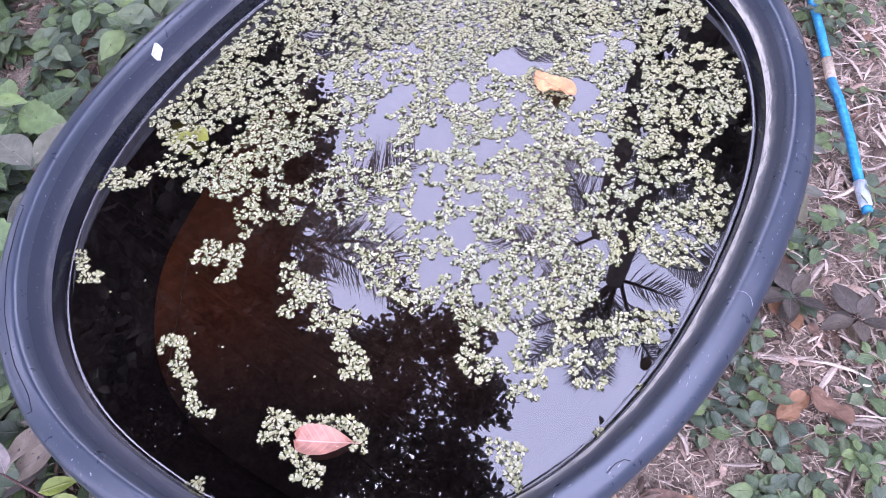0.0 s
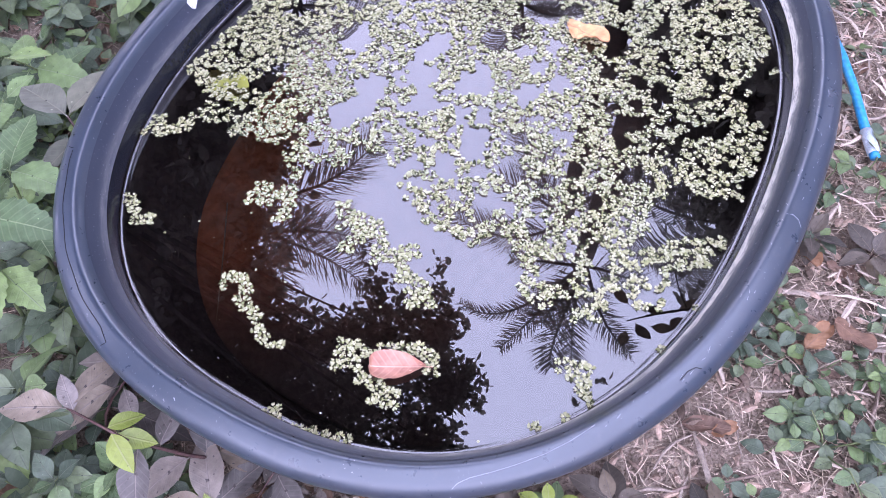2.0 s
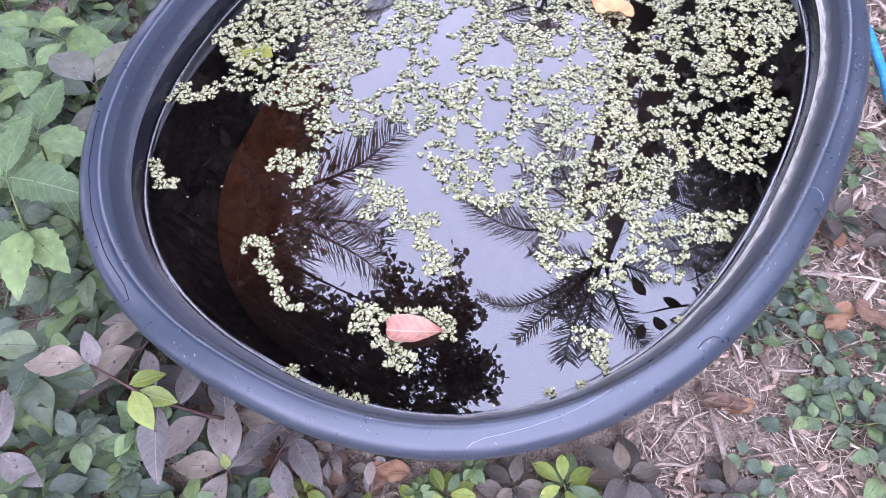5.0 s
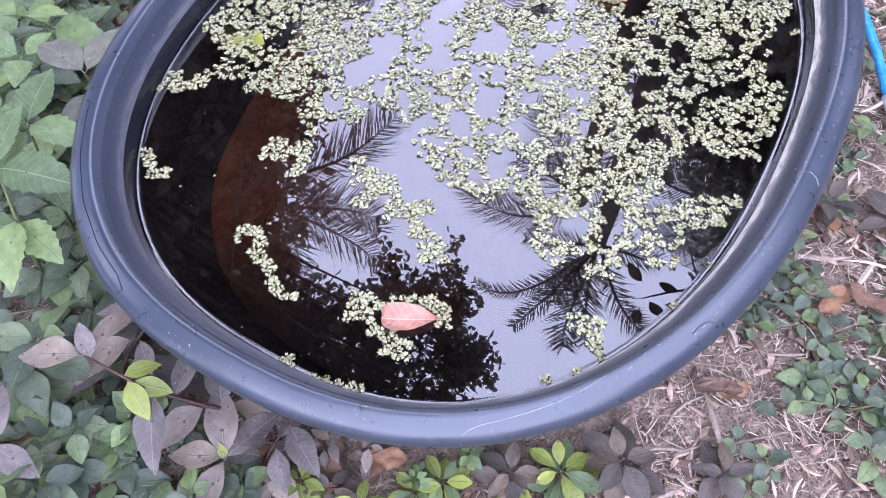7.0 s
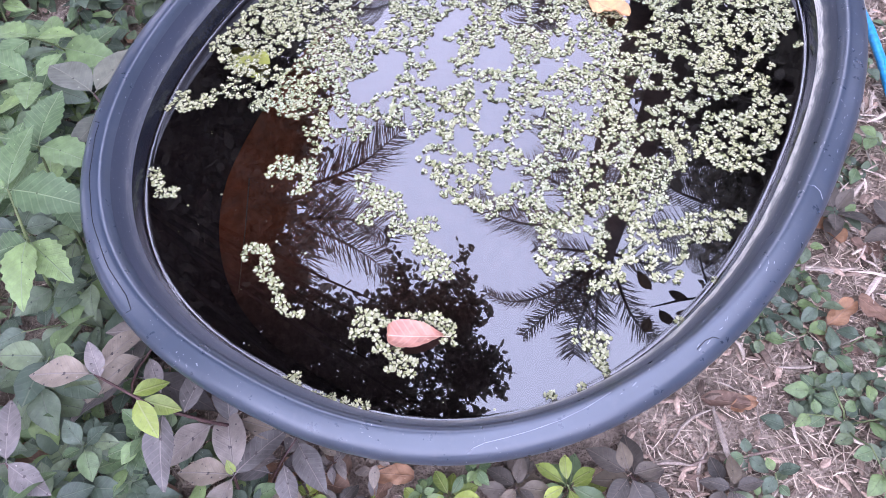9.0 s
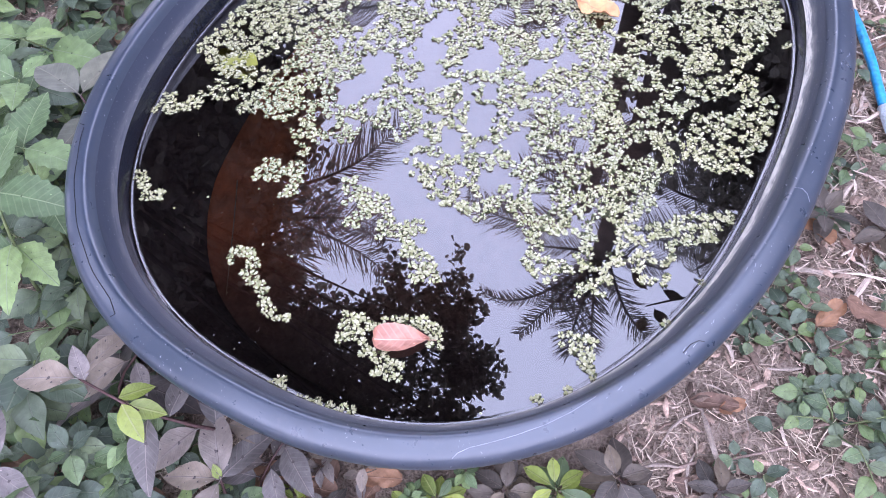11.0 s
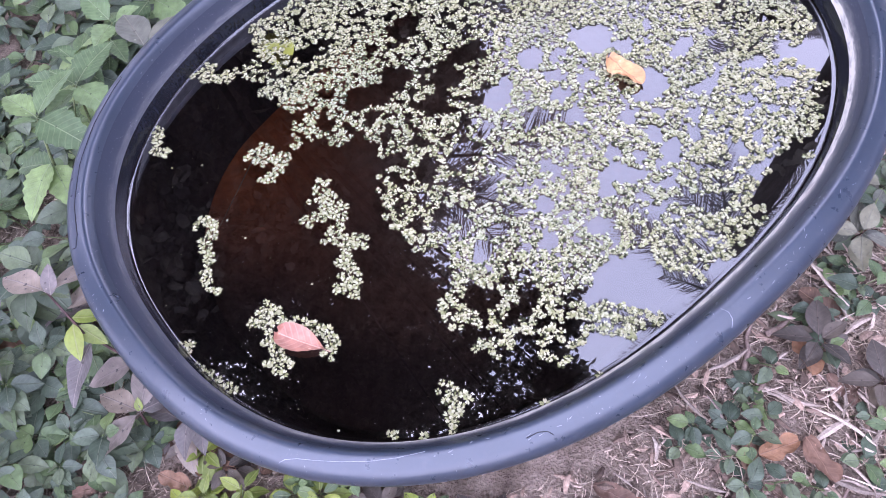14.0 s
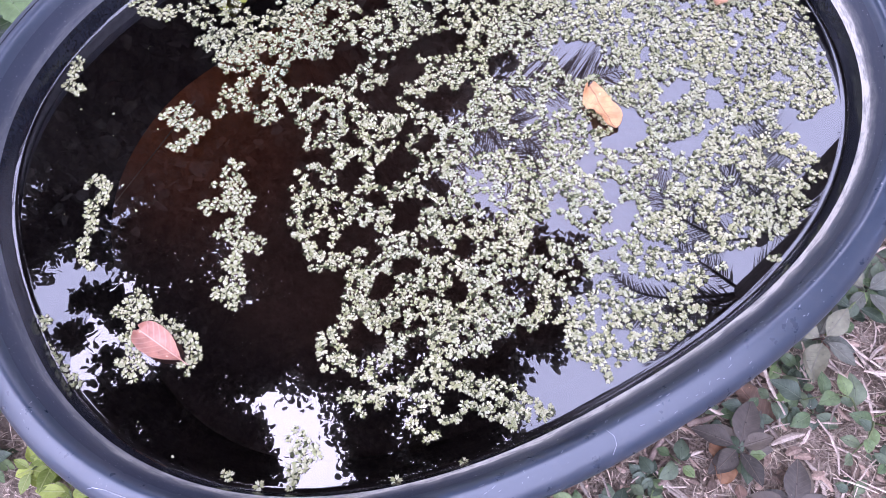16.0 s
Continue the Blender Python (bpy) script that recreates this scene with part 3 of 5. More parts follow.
GAPS_NEAR_B = [(-0.023, 0.752, 0.016, 0.016), (-0.023, 0.719, 0.012, 0.006), (0.02, 0.72, 0.017, 0.018), (0.015, 0.701, 0.015, 0.005),
    (-0.054, 0.691, 0.007, 0.008), (-0.014, 0.714, 0.004, 0.006), (-0.016, 0.673, 0.024, 0.012), (-0.023, 0.653, 0.013, 0.007),
    (0.008, 0.665, 0.007, 0.008), (-0.054, 0.655, 0.009, 0.009), (-0.079, 0.671, 0.005, 0.008), (0.047, 0.662, 0.015, 0.008),
    (0.034, 0.632, 0.01, 0.015), (0.065, 0.697, 0.009, 0.007), (0.094, 0.706, 0.011, 0.014), (0.108, 0.659, 0.012, 0.014),
    (0.083, 0.676, 0.004, 0.006), (0.036, 0.764, 0.013, 0.009), (0.082, 0.736, 0.007, 0.005), (0.099, 0.761, 0.007, 0.01),
    (0.116, 0.698, 0.006, 0.004), (0.135, 0.669, 0.005, 0.005)]
GAPS_NEAR_C = [(0.048, 0.571, 0.022, 0.015), (0.034, 0.581, 0.011, 0.008), (0.089, 0.612, 0.009, 0.007), (0.099, 0.587, 0.01, 0.017),
    (0.094, 0.564, 0.012, 0.008), (0.044, 0.526, 0.019, 0.008), (0.104, 0.517, 0.009, 0.016), (0.145, 0.593, 0.014, 0.007),
    (0.149, 0.558, 0.016, 0.005), (0.15, 0.541, 0.005, 0.004), (0.193, 0.624, 0.025, 0.023), (0.169, 0.599, 0.009, 0.013),
    (0.115, 0.995, 0.028, 0.028), (0.07, 0.96, 0.012, 0.009), (0.155, 0.987, 0.015, 0.012), (0.2, 0.927, 0.021, 0.027), (0.195, 0.897, 0.016, 0.007),
    (0.189, 1, 0.005, 0.007), (0.232, 0.99, 0.013, 0.014), (0.279, 1.003, 0.011, 0.015), (0.27, 1.029, 0.006, 0.007), (0.087, 0.879, 0.008, 0.006)]
GAPS_NEAR_D = [(0.105, 0.847, 0.014, 0.009), (0.176, 0.864, 0.009, 0.015), (0.213, 0.878, 0.008, 0.006), (0.26, 0.921, 0.013, 0.007),
    (0.277, 0.944, 0.004, 0.005), (0.285, 0.964, 0.007, 0.006), (0.251, 0.881, 0.005, 0.006), (0.321, 0.917, 0.007, 0.007),
    (0.149, 0.821, 0.005, 0.008), (0.211, 0.843, 0.01, 0.013), (0.166, 0.8, 0.007, 0.008), (0.196, 0.797, 0.005, 0.012),
    (0.235, 0.812, 0.012, 0.016), (0.26, 0.848, 0.009, 0.012), (0.161, 0.766, 0.013, 0.009), (0.192, 0.769, 0.019, 0.009),
    (0.168, 0.736, 0.011, 0.005), (0.236, 0.766, 0.006, 0.009), (0.209, 0.742, 0.008, 0.008), (0.235, 0.738, 0.004, 0.004),
    (0.269, 0.789, 0.007, 0.007), (0.305, 0.803, 0.006, 0.007)]
GAPS_NEAR_E = [(0.303, 0.836, 0.009, 0.01), (0.33, 0.799, 0.006, 0.008), (0.289, 0.747, 0.021, 0.014), (0.163, 0.689, 0.016, 0.012),
    (0.116, 0.772, 0.006, 0.007), (0.183, 0.679, 0.007, 0.007), (0.221, 0.712, 0.01, 0.006), (0.206, 0.69, 0.007, 0.01)]
GAPS_FAR_A = [(-0.221, 1.068, 0.015, 0.015), (-0.232, 1.046, 0.025, 0.009), (-0.176, 1.085, 0.012, 0.013), (-0.154, 1.05, 0.015, 0.007),
    (-0.155, 0.976, 0.019, 0.028), (-0.137, 1.113, 0.006, 0.013), (-0.14, 0.884, 0.023, 0.018), (-0.154, 0.864, 0.012, 0.012),
    (-0.277, 0.911, 0.011, 0.017), (-0.303, 0.905, 0.013, 0.006), (-0.064, 0.898, 0.015, 0.014), (-0.069, 0.859, 0.012, 0.014),
    (-0.225, 0.999, 0.007, 0.009), (-0.326, 0.975, 0.01, 0.008), (-0.196, 0.927, 0.008, 0.007), (-0.267, 0.93, 0.007, 0.007),
    (-0.183, 0.828, 0.015, 0.017), (-0.23, 0.834, 0.011, 0.008), (-0.213, 0.785, 0.014, 0.011), (-0.181, 0.785, 0.011, 0.006),
    (-0.15, 0.811, 0.008, 0.007), (-0.124, 0.793, 0.007, 0.008)]
GAPS_FAR_B = [(-0.084, 0.838, 0.011, 0.011), (-0.063, 0.835, 0.009, 0.009), (-0.1, 0.744, 0.017, 0.01), (-0.059, 0.732, 0.012, 0.021),
    (-0.018, 0.765, 0.015, 0.027), (-0.028, 0.801, 0.006, 0.009), (0.001, 0.813, 0.009, 0.011), (-0.083, 0.71, 0.013, 0.004),
    (0.038, 0.943, 0.013, 0.021), (0.102, 0.997, 0.025, 0.016), (0.073, 0.918, 0.015, 0.01), (0.117, 0.928, 0.01, 0.01),
    (0.089, 0.886, 0.014, 0.008), (0.005, 0.867, 0.021, 0.017), (0.057, 0.836, 0.01, 0.021), (0.111, 0.854, 0.012, 0.013),
    (-0.043, 0.954, 0.016, 0.015), (0.033, 0.763, 0.013, 0.01), (0.086, 0.77, 0.01, 0.009), (0.18, 0.77, 0.022, 0.015), (0.165, 0.744, 0.006, 0.01),
    (0.168, 0.805, 0.008, 0.007)]
GAPS_FAR_C = [(0.237, 0.822, 0.01, 0.015), (0.261, 0.85, 0.006, 0.012), (0.265, 0.749, 0.012, 0.007), (0.288, 0.747, 0.01, 0.012),
    (0.326, 0.976, 0.015, 0.009), (0.365, 0.951, 0.014, 0.011), (0.354, 0.902, 0.006, 0.008), (0.31, 0.834, 0.011, 0.011),
    (0.309, 0.813, 0.006, 0.009), (0.238, 1.005, 0.011, 0.011), (0.222, 0.725, 0.009, 0.008), (0.362, 1.011, 0.011, 0.016)]
GAPS = [(math.radians(20), GAPS_NEAR_A + GAPS_NEAR_B + GAPS_NEAR_C + GAPS_NEAR_D + GAPS_NEAR_E), (math.radians(-5), GAPS_FAR_A + GAPS_FAR_B + GAPS_FAR_C)]


def in_polygon(x, y, poly):
    hit = False
    for (x0, y0), (x1, y1) in zip(poly, poly[1:] + poly[:1]):
        if (y0 > y) != (y1 > y) and x < (x1 - x0) * (y - y0) / (y1 - y0) + x0:
            hit = not hit
    return hit


def open_water(x, y):
    for turn, gaps in GAPS:
        c, k = math.cos(turn), math.sin(turn)
        for gx, gy, rx, ry in gaps:
            dx, dy = x - gx, y - gy
            if abs(dx) < 0.05 and abs(dy) < 0.05 and ((c * dx + k * dy) / (rx + 0.0006)) ** 2 + ((c * dy - k * dx) / (ry + 0.0006)) ** 2 < 1:
                return True
    return False


# one scale leaf: along, across, lift
SCALE = ((0.0, 0.10, 0.0), (0.34, 0.52, 0.35), (0.62, 0.66, 0.62), (1.02, 0.44, 0.95), (0.70, 0.05, 0.45), (1.08, -0.36, 1.0), (0.66, -0.66, 0.68), (0.32, -0.50, 0.32), (0.46, 0.0, 0.06))


def fern_sprig(rnd, x, y, z, size, vs, fs):
    """One sprig: a flat ragged star of notched, creased scale leaves with a few smaller ones heaped in the middle."""
    turn = rnd.uniform(0, 6.3)
    for ring, count, out, long in ((0, rnd.choice((4, 5, 5, 6)), 0.06, 0.44), (1, rnd.choice((1, 2, 3)), 0.02, 0.27)):
        for i in range(count):
            a = turn + ring * 0.7 + 6.283 * (i + rnd.uniform(-0.22, 0.22)) / count
            L = size * long * rnd.uniform(0.72, 1.18)
            w = L * rnd.uniform(0.52, 0.74)
            r = size * out * rnd.uniform(0.6, 1.3)
            up = rnd.uniform(0.04, 0.42) if ring == 0 else rnd.uniform(0.2, 0.7)
            zz = z + 0.0004 + ring * 0.0009 + rnd.uniform(0, 0.0004)
            b = a + rnd.uniform(-0.25, 0.25)
            ca, sa = math.cos(b), math.sin(b)
            ox, oy = x + math.cos(a) * r, y + math.sin(a) * r
            k = len(vs)
            for s, t, h in SCALE:
                s += rnd.uniform(-0.07, 0.07)
                t += rnd.uniform(-0.06, 0.06)
                vs.append((ox + ca * L * s - sa * w * t, oy + sa * L * s + ca * w * t, zz + up * L * h))
            fs += [(k + 8, k + q, k + (q + 1) % 8) for q in range(8)]


def build_fern_mat():
    rnd = random.Random(11)
    vs, fs = [], []
    step = 0.0067
    j = 0
    y = 0.48
    while y < 1.32:
        x = -0.45 + (step / 2 if j % 2 else 0)
        while x < 0.46:
            px, py = x + rnd.uniform(-1, 1) * 0.0034, y + rnd.uniform(-1, 1) * 0.0034
            ex, ey = px + 0.007 * noise.noise((px * 70, py * 70, 0)), py + 0.007 * noise.noise((px * 70, py * 70, 7))
            if (in_polygon(ex, ey, LEFT_MAT) or in_polygon(ex, ey, RIGHT_MAT)) and inside(px, py, -0.012):
                strand = abs(noise.noise((px * 52, py * 52, 3.0))) + 0.40 * noise.noise((px * 120, py * 120, 5.0))
                loose = 0.37 if px < 0.02 - 0.3 * (py - 0.9) else 0.46
                if px > 0.24:
                    loose = 0.38
                gx, gy = px + 0.004 * noise.noise((px * 130, py * 130, 2)), py + 0.004 * noise.noise((px * 130, py * 130, 9))
                if strand < loose and not open_water(gx, gy):
                    fern_sprig(rnd, px, py, WATER_Z, 0.0093 * rnd.uniform(0.75, 1.2), vs, fs)
            x += step
        y += step * 0.87
        j += 1
    me = bpy.data.meshes.new("floating_fern_mat")
    me.from_pydata(vs, [], fs)
    ob = part_mesh("floating_fern_mat", me, FERN, smooth=False)
    tagged(ob, "pale grey-green mat of floating water fern with gaps of dark water", "water fern", kind="stuff")


build_fern_mat()


def sprig_mesh(seed):
    vs, fs = [], []
    fern_sprig(random.Random(seed), 0, 0, 0, 0.0104, vs, fs)
    me = bpy.data.meshes.new("sprig")
    me.from_pydata(vs, [], fs)
    me.materials.append(FERN)
    return me


def build_fern_clumps():
    rnd = random.Random(29)
    sprigs = [sprig_mesh(300 + i) for i in range(14)]
    clumps = (
        ([[(-0.325, 0.599), (-0.320, 0.610), (-0.303, 0.604), (-0.296, 0.588), (-0.306, 0.577), (-0.291, 0.561), (-0.287, 0.545), (-0.279, 0.527), (-0.266, 0.518)]], 0.0048, "curled chain of floating water fern"),
        ([[(-0.186, 0.690), (-0.186, 0.667), (-0.173, 0.676), (-0.169, 0.647), (-0.190, 0.629)],
          [(-0.169, 0.647), (-0.148, 0.659), (-0.146, 0.638), (-0.153, 0.614), (-0.134, 0.614), (-0.104, 0.620)],
          [(-0.125, 0.610), (-0.124, 0.586), (-0.107, 0.566), (-0.100, 0.548)], [(-0.104, 0.559), (-0.122, 0.550)]], 0.0062, "long loose drift of floating water fern"),
        ([[(-0.442, 0.737), (-0.436, 0.720), (-0.431, 0.705), (-0.415, 0.700)]], 0.0052, "small clump of water fern near the tub wall"),
        ([[(-0.292, 0.714), (-0.284, 0.731), (-0.270, 0.716), (-0.285, 0.710)]], 0.0070, "round clump of floating water fern"),
        ([[(-0.261, 0.686), (-0.251, 0.700), (-0.252, 0.720)]], 0.0070, "short clump of floating water fern"),
        ([[(-0.199, 0.492), (-0.193, 0.508), (-0.179, 0.500)]], 0.0075, "clump of water fern beside the pink leaf"),
        ([[(-0.165, 0.499), (-0.141, 0.501), (-0.127, 0.496)]], 0.0050, "clump of water fern behind the pink leaf"),
        ([[(-0.120, 0.494), (-0.106, 0.490), (-0.104, 0.470)]], 0.0055, "clump of water fern at the pink leaf's tip"),
        ([[(-0.175, 0.475), (-0.162, 0.464), (-0.167, 0.453), (-0.149, 0.444)]], 0.0070, "clump of water fern trailing from the pink leaf"),
        ([[(-0.276, 0.444), (-0.268, 0.447), (-0.260, 0.436)]], 0.0045, "clump of water fern against the wet tub wall"),
        ([[(-0.243, 0.424), (-0.222, 0.415), (-0.199, 0.408)]], 0.0045, "thin line of water fern along the tub wall"),
        ([[(0.028, 0.461), (0.038, 0.451), (0.052, 0.450), (0.044, 0.434), (0.046, 0.425)]], 0.0058, "narrow chain of water fern near the rim"),
        ([[(-0.436, 0.842), (-0.417, 0.857), (-0.415, 0.836), (-0.386, 0.842), (-0.379, 0.855)]], 0.0060, "stray string of water fern off the mat"),
        ([[(0.392, 0.830), (0.394, 0.836)]], 0.003, "tiny sprig of water fern at the waterline"),
        ([[(-0.014, 0.398), (-0.010, 0.398)]], 0.002, "tiny sprig of water fern at the waterline"),
        ([[(0.021, 0.405), (0.024, 0.407)]], 0.001, "tiny sprig of water fern at the waterline"),
        ([[(0.049, 0.418), (0.050, 0.419)]], 0.002, "tiny sprig of water fern at the waterline"),
        ([[(0.137, 0.464), (0.138, 0.466)]], 0.001, "tiny sprig of water fern at the waterline"),
        ([[(0.187, 0.508), (0.188, 0.510)]], 0.001, "tiny sprig of water fern at the waterline"),
    )
    for lines, half, label in clumps:
        spots = []
        for line in lines:
            for (x0, y0), (x1, y1) in zip(line, line[1:]):
                steps = max(1, round(math.hypot(x1 - x0, y1 - y0) / 0.004))
                for i in range(steps + 1):
                    for _ in range(7):
                        px = x0 + (x1 - x0) * i / steps + rnd.uniform(-half, half) * 1.2
                        py = y0 + (y1 - y0) * i / steps + rnd.uniform(-half, half) * 1.2
                        if all((px - a) ** 2 + (py - b) ** 2 > 0.0061 ** 2 for a, b in spots) and inside(px, py, -0.002):
                            spots.append((px, py))
        if not spots:
            continue
        ox, oy = sum(p[0] for p in spots) / len(spots), sum(p[1] for p in spots) / len(spots)
        clump = base("fern_clump", Matrix.Translation((ox, oy, WATER_Z)))
        tagged(clump, label, "water fern", "clumps of water fern")
        for px, py in spots:
            ob = part_mesh("sprig", rnd.choice(sprigs), None, clump, smooth=False)
            ob.matrix_local = pose(px - ox, py - oy, 0, 0, 0, rnd.uniform(0, 360)) @ Matrix.Scale(rnd.uniform(0.78, 1.18), 4)


build_fern_clumps()


# ---- leaves and bits in the water and on the rim ----
def crumpled_leaf(length, width, seed):
    """A dead leaf, nipped in the middle, its edges curled up and its skin creased."""
    bm = bmesh.new()
    rows = []
    for i in range(25):
        s = i / 24
        w = (math.sin(math.pi * min(max(s, 0.012), 0.988)) ** 0.42) * (1 - 0.30 * math.exp(-((s - 0.56) / 0.10) ** 2)) * width / 2
        w *= 1 + 0.10 * noise.noise((s * 9, seed, 0))
        row = []
        for q in range(9):
            k = q / 4 - 1
            crease = noise.noise((k * 1.6, s * 6, seed)) + 0.5 * noise.noise((k * 3.5, s * 14, seed + 4))
            row.append(bm.verts.new((k * w + 0.0022 * math.sin(s * 5), length * s, 0.0045 * k * k * (1.2 + math.sin(7 * s + seed)) + 0.0040 * crease + 0.0015)))
        rows.append(row)
    for a, b in zip(rows, rows[1:]):
        for k in range(8):
            bm.faces.new((a[k], a[k + 1], b[k + 1], b[k]))
    return bm


def blunt_leaf(length, width):
    """A broad dead leaf along +y: a short stalk, a tapered base and a blunt far end whose edge has curled over."""
    bm = bmesh.new()
    rows = []
    for i in range(25):
        s = i / 24
        w = (math.sin(math.pi * 0.5 * min(s / 0.60, 1.0)) ** 0.95 if s < 0.60 else (1 - ((s - 0.60) / 0.405) ** 3.0) ** 0.5) * width / 2
        w = max(w, 0.0006)
        row = []
        for q in range(13):
            k = q / 6 - 1
            curl = max(0.0, (s - 0.86) / 0.14)
            x = k * w * (1 + 0.03 * noise.noise((s * 8, k * 2, 3)))
            z = 0.0030 * k * k + 0.0026 * abs(k) ** 3 + 0.0016 * noise.noise((k * 1.4, s * 5, 8)) + 0.0050 * curl * curl
            z += 0.0016 * (1 - math.exp(-(k / 0.12) ** 2)) + 0.0006 * math.sin(s * 46 - abs(k) * 7) * min(1, abs(k) * 3)
            row.append(bm.verts.new((x, length * (s - 0.055 * curl * curl), z)))
        rows.append(row)
    for a, b in zip(rows, rows[1:]):
        for k in range(12):
            bm.faces.new((a[k], a[k + 1], b[k + 1], b[k]))
    r = 0.0006
    st = [bm.verts.new((x, -0.007, z)) for x, z in ((-r, 0.001), (r, 0.001), (0, 0.001 - r))]
    tp = [bm.verts.new((x, 0.003, z)) for x, z in ((-r, 0.001), (r, 0.001), (0, 0.001 - r))]
    for k in range(3):
        bm.faces.new((st[k], st[(k + 1) % 3], tp[(k + 1) % 3], tp[k]))
    return bm


def lay(ob, x, y, z, turn, tip=0.0, roll=0.0):
    ob.matrix_world = pose(x, y, z, tip, roll, turn)
    return ob


def rim_mark(path, radius, mat, label):
    """A thin mark along the rim: (bearing round the tub, offset from the waterline)."""
    prof = RIM_TOP[12::-1]
    pts = []
    for bearing, off in path:
        x, y, nx, ny, k = oval_at(bearing)
        z = prof[0][1]
        for (o0, z0), (o1, z1) in zip(prof, prof[1:]):
            if o0 <= off <= o1 + 1e-9:
                z = z0 + (z1 - z0) * (off - o0) / max(o1 - o0, 1e-9)
        pts.append((x + nx * off * k, y + ny * off * k, z + radius * 0.3))
    part("scratch", tube(pts, radius, 5), mat, TUB, label)


def build_rim_marks():
    rim_mark([(191 + 1.4 * i, 0.040 + 0.0006 * math.sin(i * 1.3)) for i in range(20)] + [(219.5, 0.045), (219.2, 0.050), (218.6, 0.0572)], 0.0005, CRACK, "dark split in the plastic")
    rim_mark([(190.6, 0.040), (190.2, 0.047), (189.6, 0.0572)], 0.0005, CRACK, "dark split in the plastic")
    rim_mark([(259.5, 0.0572), (259.8, 0.050), (260.2, 0.046), (261.5, 0.042), (263.5, 0.040), (266, 0.038), (269, 0.036), (272, 0.033), (275, 0.029)], 0.0003, SCUFF, "pale scratch")
    rim_mark([(286, 0.040), (287.5, 0.0385), (288.6, 0.041), (289, 0.046)], 0.00045, CRACK, "dark split in the plastic")
    rim_mark([(316, 0.024), (317.5, 0.030), (318, 0.037), (317.7, 0.044), (316.8, 0.050)], 0.0003, SCUFF, "pale scratch")
    rnd = random.Random(5)
    for i in range(46):
        b, o = rnd.uniform(275, 350), rnd.uniform(0.022, 0.046)
        step = rnd.uniform(0.08, 0.3)
        slant = rnd.uniform(-1.5, 0.6)
        rim_mark([(b, o), (b + step, o + 0.0006 * slant), (b + 2 * step, o + 0.0014 * slant)], rnd.uniform(0.00014, 0.00034), SCUFF, "pale scuff")


build_rim_marks()


